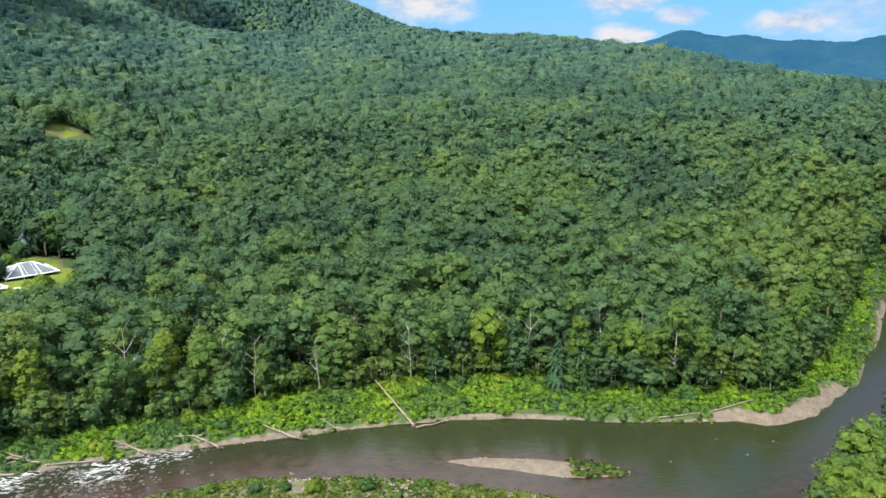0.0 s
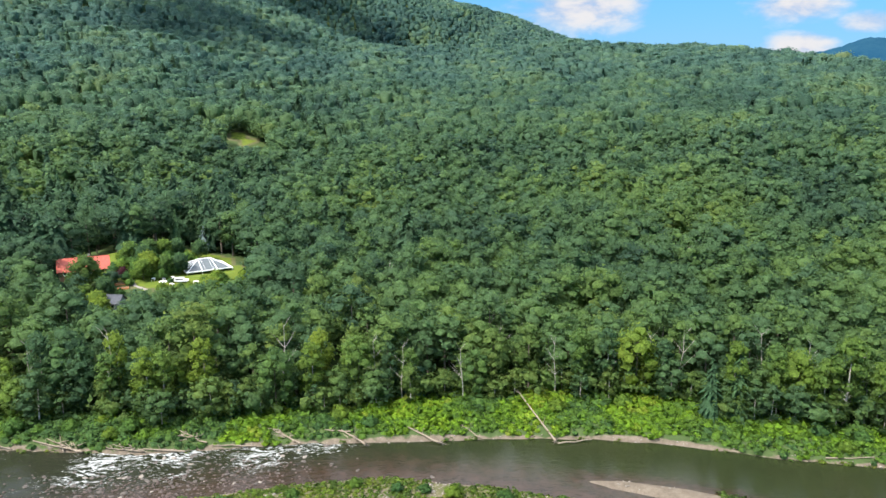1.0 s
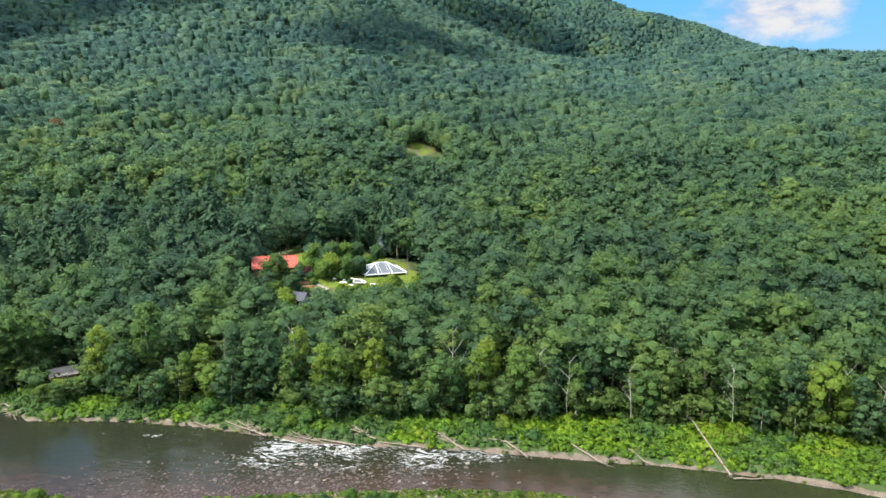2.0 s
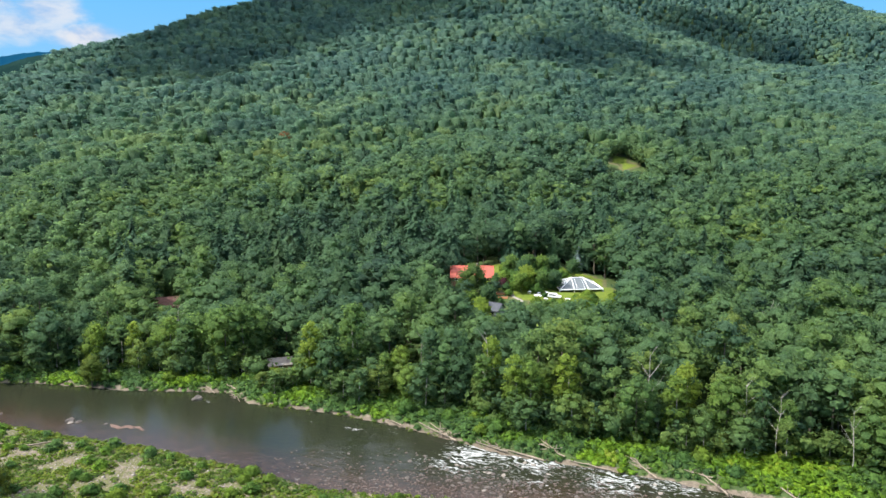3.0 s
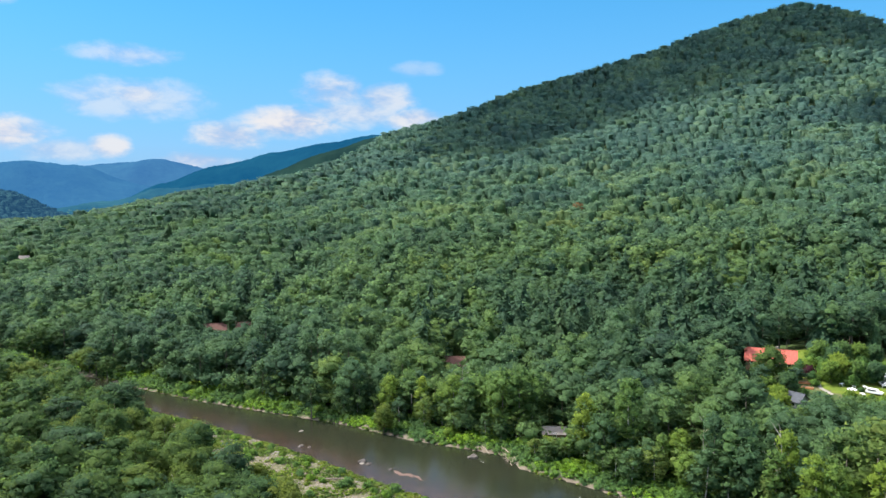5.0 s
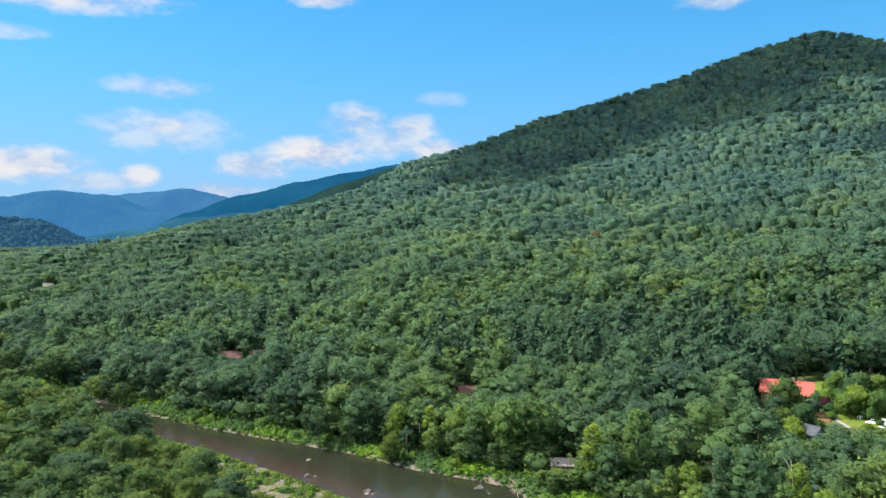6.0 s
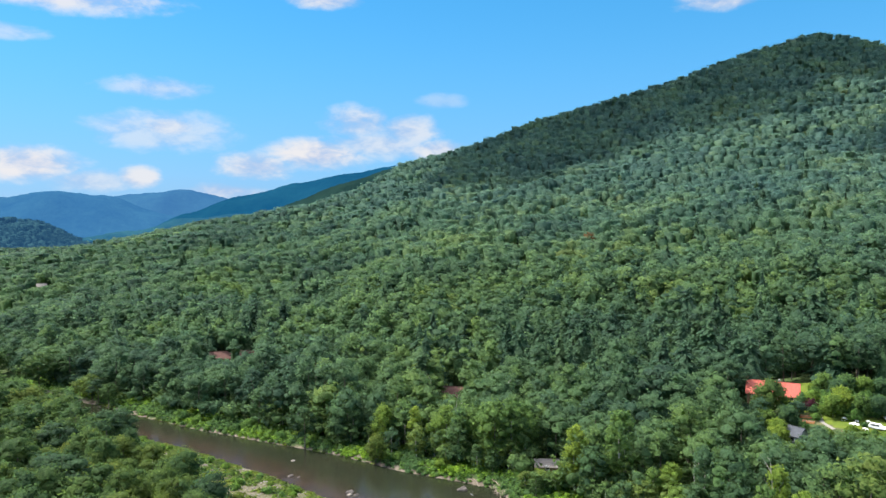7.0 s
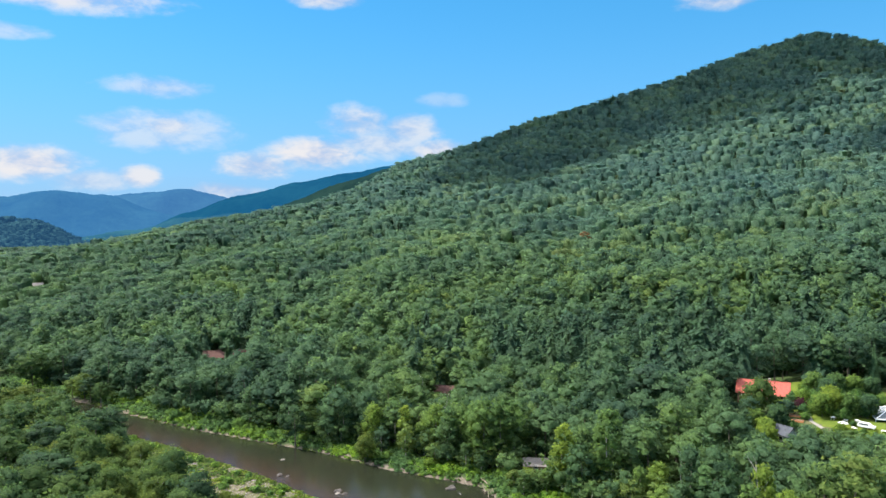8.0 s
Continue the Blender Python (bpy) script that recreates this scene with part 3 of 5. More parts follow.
def leafy_normals(V, lob, q, wild=0.28, round_up=0.20):
    """Foliage turns outwards from its bough and from the crown as a whole."""
    L = np.array(lob)
    d = np.linalg.norm(V[:, None] - L[None, :, :3], axis=2) / L[:, 3]
    c = L[d.argmin(1), :3]
    n1 = V - c
    n1 /= np.linalg.norm(n1, axis=1)[:, None] + 1e-6
    n2 = (V - L[:, :3].mean(0)) * [1, 1, 0.7]
    n2 /= np.linalg.norm(n2, axis=1)[:, None] + 1e-6
    n = n1 * 0.42 + n2 * 0.60 + q.normal(0, wild, V.shape) + [0, 0, round_up]
    return n / np.linalg.norm(n, axis=1)[:, None]


def outward(V, F, N):
    """Turns every leaf's front to the side that its normals name."""
    g = np.cross(V[F[:, 1]] - V[F[:, 0]], V[F[:, 2]] - V[F[:, 0]])
    wrong = (g * N[F].mean(1)).sum(1) < 0
    F = F.copy()
    F[wrong] = F[wrong][:, ::-1]
    return V, F, N


def limb(a, b, ra, rb, sides=5):
    """A tapered open tube from a to b, in triangles."""
    a, b = np.array(a, float), np.array(b, float)
    d = b - a
    d /= np.linalg.norm(d)
    s = np.cross(d, [0.3, 0.5, 0.81] if abs(d[2]) < 0.9 else [1, 0, 0])
    s /= np.linalg.norm(s)
    t = np.cross(d, s)
    an = np.arange(sides) * 2 * math.pi / sides
    ring = np.cos(an)[:, None] * s + np.sin(an)[:, None] * t
    V = np.concatenate([a + ring * ra, b + ring * rb])
    F = []
    for i in range(sides):
        j = (i + 1) % sides
        F += [(i, j, sides + j), (i, sides + j, sides + i)]
    return V, np.array(F)


def lobes(q, n, rad, low, high):
    """Centres and radii of a crown's boughs."""
    out = []
    for i in range(n):
        f = i / max(n - 1, 1)
        z = low + (high - low) * (0.12 + 0.80 * f)
        w = rad * math.sin(math.pi * (0.22 + 0.66 * f)) ** 0.8 * (0.72 if i < n - 1 else 0.1)
        a = i * 2.4 + q.uniform(-0.5, 0.5)
        out.append((math.cos(a) * w, math.sin(a) * w, z + q.normal(0, 0.04) * (high - low), rad * q.uniform(0.30, 0.52)))
    return out


def leaf_cards(q, lob, n, size, four=False, up=0.35):
    """Leaf clumps on the outside of the boughs, facing outwards with some disorder."""
    L = np.array(lob)
    w = L[:, 3] ** 2
    k = q.choice(len(L), n, p=w / w.sum())
    d = q.normal(size=(n, 3))
    d[:, 2] += up
    d /= np.linalg.norm(d, axis=1)[:, None]
    c = L[k, :3] + d * (L[k, 3] * q.uniform(0.80, 1.26, n))[:, None] * [1, 1, 0.85]
    nrm = d + q.normal(size=(n, 3)) * 0.62
    nrm /= np.linalg.norm(nrm, axis=1)[:, None]
    s = np.cross(nrm, q.normal(size=(n, 3)))
    s /= np.linalg.norm(s, axis=1)[:, None]
    t = np.cross(nrm, s)
    z = size * q.uniform(0.6, 1.35, n)[:, None]
    if four:
        V = np.stack([c + s * z, c + t * z * 0.62 + nrm * z * 0.2, c - s * z, c - t * z * 0.62 + nrm * z * 0.2], 1).reshape(-1, 3)
        b = np.arange(n)[:, None] * 4
        return V, np.concatenate([b + [0, 1, 2], b + [0, 2, 3]])
    V = np.stack([c + s * z, c - s * z * 0.6 + t * z * 0.8, c - s * z * 0.5 - t * z * 0.8], 1).reshape(-1, 3)
    return V, np.arange(n * 3).reshape(-1, 3)


def broadleaf(seed, h=18.0, rad=4.6, low=5.0, n_lobes=15, n_leaf=430, size=0.43, four=False, limbs=0, core=CAP0, skirt=False):
    """Crown and wood of a deciduous tree, each as (V, F)."""
    q = np.random.default_rng(seed)
    lob = lobes(q, n_lobes, rad, low, h - rad * 0.4)
    crown = []
    for x, y, z, r in lob:
        v = core[0] * (0.76 * r * q.uniform(0.70, 1.15, (len(core[0]), 1))) * [1, 1, 0.8] + [x, y, z]
        crown.append((v, core[1]))
    if skirt:           # lower boughs inside the stand
        v = core[0] * [rad * 0.62, rad * 0.62, 1] * q.uniform(0.8, 1.2, (len(core[0]), 1))
        v[:, 2] = np.where(core[0][:, 2] < -0.2, 0.8, low + (h - low) * (0.3 + 0.25 * core[0][:, 2]))
        crown.append((v, core[1]))
    crown.append(leaf_cards(q, lob, n_leaf, size, four))
    bend = (q.uniform(-0.5, 0.5), q.uniform(-0.5, 0.5), low + (h - low) * 0.55)
    wood = [limb((0, 0, -0.4), (bend[0] * 0.4, bend[1] * 0.4, low), 0.016 * h, 0.011 * h), limb((bend[0] * 0.4, bend[1] * 0.4, low), bend, 0.011 * h, 0.004 * h)]
    for x, y, z, r in lob[:limbs]:
        wood.append(limb((bend[0] * 0.4, bend[1] * 0.4, low + (z - low) * 0.35), (x, y, z), 0.006 * h, 0.002 * h, 4))
    V, F = join(crown)
    return outward(V, F, leafy_normals(V, lob, q)), join(wood)


def conifer(seed, h=20.0, rad=3.2, tiers=11, points=11, low=1.6, slim=0.20):
    """Whorls of drooping boughs round a narrow core."""
    q = np.random.default_rng(seed)
    out = []
    an = np.arange(6) * 1.047
    core = np.concatenate([[[0, 0, h * 0.97]], np.stack([np.cos(an) * rad * 0.74, np.sin(an) * rad * 0.74, 0 * an + low], 1)])
    out.append((core, np.array([(0, 1 + i, 1 + (i + 1) % 6) for i in range(6)])))
    for i in range(tiers):
        f = (i + 0.2) / tiers
        z = low + (h - low) * f
        r = rad * (1 - f) ** 0.8 * q.uniform(0.75, 1.15) + 0.3
        for k in range(max(5, int(points * (1 - 0.4 * f)))):
            a = k * 6.283 / points + i * 0.9 + q.uniform(-0.3, 0.3)
            l, w = r * q.uniform(0.6, 1.25), r * slim + 0.10
            d, s = np.array([math.cos(a), math.sin(a), 0]), np.array([-math.sin(a), math.cos(a), 0])
            p = np.array([0, 0, z + q.uniform(-0.5, 0.5) * (h - low) / tiers])
            V = np.stack([p + [0, 0, 0.35 * l], p + d * l * 0.6 + s * w + [0, 0, 0.10 * l], p + d * l - [0, 0, 0.16 * l], p + d * l * 0.6 - s * w + [0, 0, 0.10 * l]])
            out.append((V, np.array([(0, 1, 2), (0, 2, 3)])))
    V, F = join(out)
    N = V * [1, 1, 0] / (rad * 0.8) + q.normal(0, 0.22, V.shape) + [0, 0, 0.55]
    N /= np.linalg.norm(N, axis=1)[:, None]
    return outward(V, F, N), limb((0, 0, -0.4), (0, 0, h * 0.8), 0.014 * h, 0.004 * h)


def far_crown(seed, h=16.0, rad=4.8, n=42, size=0.90, boughs=5, fill=0.84, core=CAP0, flat=1.0):
    """A whole crown with fewer, larger clumps, for trees far up the slope."""
    q = np.random.default_rng(seed)
    base = core[0] * q.uniform(fill - 0.26, fill + 0.10, (len(core[0]), 1)) * [rad, rad, rad * 0.9] + [0, 0, h - rad]
    under = core[0][:, 2] < -0.2
    base[under] *= [0.66, 0.66, 1]
    base[under, 2] = h - (h - q.uniform(1.5, 4.0, under.sum())) / flat      # leafy down to the undergrowth
    lob = [(0, 0, h - rad, rad * 0.92)] + [(math.cos(a) * rad * 0.5, math.sin(a) * rad * 0.5, h - rad * q.uniform(0.6, 1.0), rad * 0.55) for a in q.uniform(0, 6.28, boughs)]
    V, F = join([(base, core[1]), leaf_cards(q, lob, n, size, False, 0.9)])
    N = leafy_normals(V, lob, q, round_up=0.20 + 0.9 * (1 - flat))
    return outward((V - [0, 0, h]) * [1, 1, flat] + [0, 0, h], F, N)


def forest(name, label, templates, placed, mats):
    """Joins many trees: placed is (template, x, y, z, turn, width, height, tint) rows."""
    V, F, A, I, N, n = [], [], [], [], [], 0
    placed = np.asarray(placed)
    for k, (parts) in enumerate(templates):
        P = placed[placed[:, 0] == k]
        if not len(P):
            continue
        c, s = np.cos(P[:, 4])[:, None], np.sin(P[:, 4])[:, None]
        for mi, (v, f, *given) in enumerate(parts):
            nv = given[0] if given else point_normals(v, f)
            N.append(np.stack([nv[None, :, 0] * c - nv[None, :, 1] * s, nv[None, :, 0] * s + nv[None, :, 1] * c, np.repeat(nv[None, :, 2], len(P), 0)], -1).reshape(-1, 3))
            x = (v[None, :, 0] * c - v[None, :, 1] * s) * P[:, 5, None] + P[:, 1, None]
            y = (v[None, :, 0] * s + v[None, :, 1] * c) * P[:, 5, None] + P[:, 2, None]
            z = v[None, :, 2] * P[:, 6, None] + P[:, 3, None]
            V.append(np.stack([x, y, z], -1).reshape(-1, 3))
            F.append((f[None] + (np.arange(len(P)) * len(v))[:, None, None]).reshape(-1, 3) + n)
            A.append(np.repeat(P[:, 7], len(v)))
            I.append(np.full(len(P) * len(f), mi))
            n += len(P) * len(v)
    me = mesh_arrays(name, np.concatenate(V), np.concatenate(F), mats, {"tint": np.concatenate(A)}, True, np.concatenate(I), np.concatenate(N))
    return tagged(new(name, me), label, "forest", kind="stuff")


def scatter(spacing, lo, hi, q, az0=-34, az1=99):
    """Jittered points between two distances from the valley's middle."""
    g = np.arange(-hi, hi, spacing)
    X, Y = np.meshgrid(g, g)
    X = X + (np.arange(len(g)) % 2 * 0.5 * spacing)[:, None]
    x, y = X.ravel() + q.uniform(-0.42, 0.42, X.size) * spacing, Y.ravel() + q.uniform(-0.42, 0.42, X.size) * spacing
    r, az = np.hypot(x, y), np.degrees(np.arctan2(-x, y))
    k = (r > lo) & (r <= hi) & (az > az0) & (az < az1)
    return x[k], y[k]


def side(x, y):
    """True on the mountain's side of the river."""
    fb = sorted((math.degrees(math.atan2(-a, b)), math.hypot(a, b)) for a, b in FAR_BANK)
    return np.hypot(x, y) > np.interp(np.degrees(np.arctan2(-x, y)), [q[0] for q in fb], [q[1] for q in fb])


def tints(x, y, q, mean=0.40, spread=0.15):
    t = mean + 0.18 * wave(x, y, 200, 21) + 0.15 * wave(x, y, 70, 22) + q.normal(0, spread, len(x))
    t += 0.30 * np.exp(-(seg_dist(x, y, FAR_BANK) / 38) ** 2) * (x > -215) + 0.25 * (q.uniform(0, 1, len(x)) < 0.02)
    r, az = np.hypot(x, y), np.degrees(np.arctan2(-x, y))
    t += 0.12 * np.exp(-((r - 430) / 130) ** 2 - ((az - 55) / 25) ** 2) - 0.26 * np.exp(-((r - 310) / 85) ** 2 - ((az - 42) / 15) ** 2) + 0.13 * np.exp(-((r - 270) / 120) ** 2) * (az < 8) - 0.13 * np.clip((az - 66) / 12, 0, 1) * (r > 330)
    return np.clip(t, 0.0, 0.9)


# what stays in sight over the treetops: place, height and half width
SIGHTS = [(-127, 221, 17.2, 10), (-163, 206, 20.5, 11), (-137, 203, 17.5, 17), (-141, 187, 16.4, 1.8), (-252, 134, 9.8, 3.0), (-363, 60, 11.8, 3.0), (-364, 75, 12.0, 1.5), (-223, 439, 47, 9), (-175, 127.5, 4.3, 1.8), (-648, -37, 29.5, 3)]
HOUSES = [(-163, 206, 14), (-130.4, 226.8, 15), (-141, 187, 6), (-252, 134, 6), (-364, 61, 6), (-364, 73, 6), (-175, 127.5, 6), (-648, -37, 5), (-226, 443, 9), (-190, 226, 8), (-206, 228, 8), (-222, 227, 8), (-236, 224, 7)]


def clear(x, y, z, h):
    """Trees in front of the houses are kept low enough to see over."""
    r, az = np.hypot(x, y), np.arctan2(-x, y)
    for sx, sy, sz, w in SIGHTS:
        rs, a = math.hypot(sx, sy), math.atan2(-sx, sy)
        off = np.abs(r * np.sin(az - a))
        line = 75 + (sz - 75) * r / rs - 1.0
        h = np.where((off < w + 3.5) & (r < rs) & (r > rs - 130), np.minimum(h, line - z), h)
    h = np.where(np.hypot(x + 241, y - 432) < 16, np.minimum(h, 7.5), h)      # low trees on the sunny side of the glade
    for sx, sy, w in HOUSES:
        h = np.where(np.hypot(x - sx, y - sy) < w, 0, h)
    return h


q = np.random.default_rng(11)
MID = [broadleaf(31 + i, h=h, rad=r, low=lo, skirt=inner) for inner in (False, True) for i, (h, r, lo) in enumerate([(18, 4.4, 5), (20, 4.2, 6), (16, 5.0, 4), (19, 3.7, 4), (17, 4.8, 6)])]
MID, INNER = MID[:5], MID[5:]
FIRS = [conifer(41, h=17, rad=4.6, tiers=17, points=13, slim=0.19), conifer(42, h=19, rad=4.2, tiers=18, points=13, slim=0.19), conifer(43, h=16, rad=4.8, tiers=16, points=13, slim=0.19)]


def place(x, y, q, n_t, hmean, hsd, tint, limit=True):
    z = height(x, y)
    h = np.clip(q.normal(hmean, hsd, len(x)), hmean * 0.55, hmean * 1.4)
    if limit:
        h = clear(x, y, z, h)
    k = (h > 3.5) & ~in_yard(x, y)
    s = h / 18.0
    rows = np.stack([q.integers(0, n_t, len(x)), x, y, z - 0.3, q.uniform(0, 6.28, len(x)), np.maximum(s, 0.55) * q.uniform(1.0, 1.5, len(x)), s, tint], 1)
    return rows[k]


def fir_mask(x, y):
    """Stands where needle trees gather."""
    w = wave(x, y, 120, 51)
    stand = 1.5 * np.exp(-(((x + 255) / 42) ** 2 + ((y - 172) / 36) ** 2)) + 0.9 * np.exp(-(((x + 185) / 65) ** 2 + ((y - 264) / 26) ** 2))
    stand += 0.8 * np.exp(-(((x + 113) / 16) ** 2 + ((y - 338) / 14) ** 2)) + 0.5 * np.exp(-(((x + 390) / 30) ** 2 + ((y - 82) / 20) ** 2)) + 0.4 * np.exp(-(((x + 190) / 60) ** 2 + ((y - 470) / 25) ** 2))
    return np.clip(0.02 + 0.10 * (w > 0.6) + 0.62 * stand, 0, 0.82)


x, y = scatter(6.9, 150, 480, q)
d = seg_dist(x, y, RIVER + RIVER[:1])
edge = np.where((x > -48) & (x < 30), 17, np.where(x > 60, 11, np.where(x > -135, 12.5, 9))) + 2.5 * wave(x, y, 30, 52)
ok = side(x, y) & ~inside(x, y, RIVER) & (d > edge)
front = ok & (d < np.where((x > -48) & (x < 30), 22, 20)) & (np.hypot(x, y) < 250)
ok &= ~front
x0, y0 = x[ok], y[ok]
gl = ((x0 + 226) / 13) ** 2 + ((y0 - 443) / 10) ** 2 < 1
x0, y0 = x0[~gl], y0[~gl]
fir = (q.uniform(0, 1, len(x0)) < fir_mask(x0, y0)) & (np.hypot(x0, y0) > 265)
b = ~fir
rows = place(x0[b], y0[b], q, len(MID), 17, 2.9, tints(x0[b], y0[b], q))
rim = (seg_dist(rows[:, 1], rows[:, 2], FAR_BANK) < 45) | (((rows[:, 1] + 142) / 60) ** 2 + ((rows[:, 2] - 225) / 45) ** 2 < 1)
forest("edge_forest", "tall trees at the edge of the forest", MID, rows[rim], [M_LEAF, M_BARK])
ra = np.hypot(rows[:, 1], rows[:, 2]) + q.uniform(-30, 30, len(rows))
forest("mid_forest", "dense mixed deciduous forest on the valley side", [m[:1] for m in INNER], rows[~rim & (ra < 315)], [M_LEAF])
MED = [broadleaf(50 + i, h=h, rad=r, low=6, n_lobes=7, n_leaf=90, size=0.66, skirt=True)[:1] for i, (h, r) in enumerate([(18, 4.6), (19, 4.3), (16.5, 5.0), (18, 4.8), (17, 4.4)])]
forest("upper_forest", "dense deciduous forest above the valley floor", MED, rows[~rim & (ra >= 315)], [M_LEAF])
# young growth that closes the forest's edge
ux, uy = scatter(3.6, 150, 420, q)
ud = seg_dist(ux, uy, FAR_BANK)
k = side(ux, uy) & ~inside(ux, uy, RIVER) & (ud > np.where(ux > -135, 11, 7) + 3 * wave(ux, uy, 22, 53)) & (ud < 26) & ~((ux > -45) & (ux < 28) & (ud < 16)) & ~((ux > 62) & (ud < 10))
LOW = [[far_crown(80 + i, h=6.0, rad=2.6, n=64, size=0.42, boughs=7, fill=0.66)] for i in range(4)]
ga = np.linspace(0.4, 3.9, 64)
ux, uy = np.concatenate([ux[k], -226 + np.cos(ga) * q.uniform(10.5, 14, 64)]), np.concatenate([uy[k], 443 + np.sin(ga) * q.uniform(8.5, 11.5, 64)])
rows = place(ux, uy, q, 4, 18, 4.5, tints(ux, uy, q, 0.44), False)
rows[-64:, 5:7] *= 1.5      # taller round the glade
rows = rows[clear(rows[:, 1], rows[:, 2], rows[:, 3], np.full(len(rows), 6.0)) > 5.5]
forest("young_growth", "young leafy growth under the front trees", LOW, rows, [M_LEAF])["category"] = "undergrowth"
FRONT = np.stack([x[front], y[front]], 1)
yx, yy = scatter(4.6, 120, 330, q)
yd = seg_dist(yx, yy, FAR_BANK)
k = side(yx, yy) & ~inside(yx, yy, RIVER) & (yd < np.where((yx > -45) & (yx < 30), 22, 18)) & (yd > np.where((yx > -45) & (yx < 30), 16, np.where(yx > 60, 8.5, np.where(yx > -135, 10.0, 6.0))) + 2 * wave(yx, yy, 26, 54)) & (yx > -260)
SLIM = [broadleaf(150 + i, h=18, rad=r, low=2.4, n_lobes=16, n_leaf=480, size=0.42) for i, r in enumerate((3.4, 4.2, 3.0, 3.8))]
rows = place(yx[k], yy[k], q, 4, 10.5, 2.4, np.clip(q.normal(0.70, 0.22, k.sum()), 0, 1))
forest("young_trees", "slender yellow-green young trees along the far bank", SLIM, rows, [M_LEAF, M_PALE])

x2, y2 = scatter(7.5, 480, 700, q)
gl = ((x2 + 226) / 13) ** 2 + ((y2 - 443) / 10) ** 2 < 1
x2, y2 = x2[~gl], y2[~gl]
x3, y3 = scatter(8.0, 700, 1240, q)
fx, fy = np.concatenate([x0[fir], x2[:1]]), np.concatenate([y0[fir], y2[:1]])
ca = q.uniform(48, 68, 9)
cr = np.interp(ca, [c[0] for c in CREST], [c[1] for c in CREST]) - q.uniform(16, 36, 9)
fx, fy = np.concatenate([fx, -np.sin(np.radians(ca)) * cr]), np.concatenate([fy, np.cos(np.radians(ca)) * cr])
f2 = (q.uniform(0, 1, len(x2)) < fir_mask(x2, y2) * 0.5) & (np.degrees(np.arctan2(-x2, y2)) > 12)
fx, fy = np.concatenate([fx, x2[f2]]), np.concatenate([fy, y2[f2]])
rows = place(fx, fy, q, len(FIRS), 20.5, 3.2, np.clip(q.normal(0.45, 0.22, len(fx)), 0, 1))
on_crest = np.hypot(rows[:, 1], rows[:, 2]) > np.interp(np.degrees(np.arctan2(-rows[:, 1], rows[:, 2])), [c[0] for c in CREST], [c[1] - 40 for c in CREST])
rows[on_crest, 6] *= 0.74
forest("needle_forest", "dark spruces and pines among the broadleaf trees", FIRS, rows, [M_FIR, M_BARK])
FARC = [[far_crown(60 + i, rad=4.9, flat=0.8)] for i in range(5)]
x2, y2 = x2[~f2], y2[~f2]
forest("slope_forest", "rounded crowns of the forest on the lower slope", FARC, place(x2, y2, q, 5, 16, 1.7, tints(x2, y2, q)), [M_LEAF])
az3 = np.degrees(np.arctan2(-x3, y3))
k3 = np.hypot(x3, y3) < np.interp(az3, [c[0] for c in CREST], [c[1] + 30 for c in CREST])
x3, y3 = x3[k3], y3[k3]
FARC2 = [[far_crown(70 + i, rad=5.2, n=24, size=1.1, flat=0.62)] for i in range(5)]
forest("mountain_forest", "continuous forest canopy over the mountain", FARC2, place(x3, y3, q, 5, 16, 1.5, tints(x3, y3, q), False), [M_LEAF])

# the mountain behind carries the same forest
def on_ridge(x, y, bearings, dist, depth, foot):
    """Height of a distant hill's side."""
    a, r = np.degrees(np.arctan2(-x, y)), np.hypot(x, y)
    e = np.interp(a, [c[0] for c in bearings], [c[1] for c in bearings])
    k = (r - dist) / depth
    z = foot + (75 + dist * np.tan(np.radians(e)) - foot) * (0.5 + 0.5 * np.cos(k * math.pi))
    return a, r, z + (1 - k * k) * (np.abs(k) > 0.05) * (dist / 130) * wave(a * dist / 57, r, dist / 9, 11) * 0.6


xb, yb = scatter(8.6, 1080, 1640, q, -6, 37)
ab, rb, zb = on_ridge(xb, yb, BACK, 1650, 640, 30)
k = rb > np.interp(ab, [c[0] for c in CREST], [c[1] + 60 for c in CREST])
xb, yb, zb = xb[k], yb[k], zb[k]
s = q.uniform(0.85, 1.1, len(xb))
rows = np.stack([q.integers(0, 5, len(xb)), xb, yb, zb - 4, q.uniform(0, 6.28, len(xb)), s * 1.4, s, tints(xb, yb, q, 0.36)], 1)
FARTHEST = [[far_crown(90 + i, rad=5.2, n=6, size=1.9, flat=0.6)] for i in range(5)]
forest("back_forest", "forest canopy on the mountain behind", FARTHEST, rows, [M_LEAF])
# woods on the valley floor beyond the slope's end
xb, yb = scatter(11.0, 720, 1330, q, 76, 101)
k = np.hypot(xb, yb) > np.interp(np.degrees(np.arctan2(-xb, yb)), [c[0] for c in CREST], [c[1] + 28 for c in CREST])
rows = place(xb[k], yb[k], q, 5, 15, 1.5, tints(xb[k], yb[k], q, 0.28), False)
rows[:, 5] *= 1.35
qv = np.random.default_rng(77)
xb, yb = scatter(11.0, 1330, 1500, qv, 76, 101)
more = place(xb, yb, qv, 5, 15, 1.5, tints(xb, yb, qv, 0.28), False)
more[:, 5] *= 1.35
forest("valley_forest", "forest canopy on the valley floor far upstream", FARTHEST, np.concatenate([rows, more]), [M_LEAF])
# and so does the low hill up the valley, with haze put into its crowns' colour and glow
xb, yb = scatter(10.0, 1300, 1712, q, 86, 101)
ab, rb, zb = on_ridge(xb, yb, LOW_HILL, 1700, 420, 0)
s = q.uniform(0.85, 1.15, len(xb))
rows = np.stack([q.integers(0, 5, len(xb)), xb, yb, zb - 8, q.uniform(0, 6.28, len(xb)), s * 1.5, s, tints(xb, yb, q, 0.2)], 1)
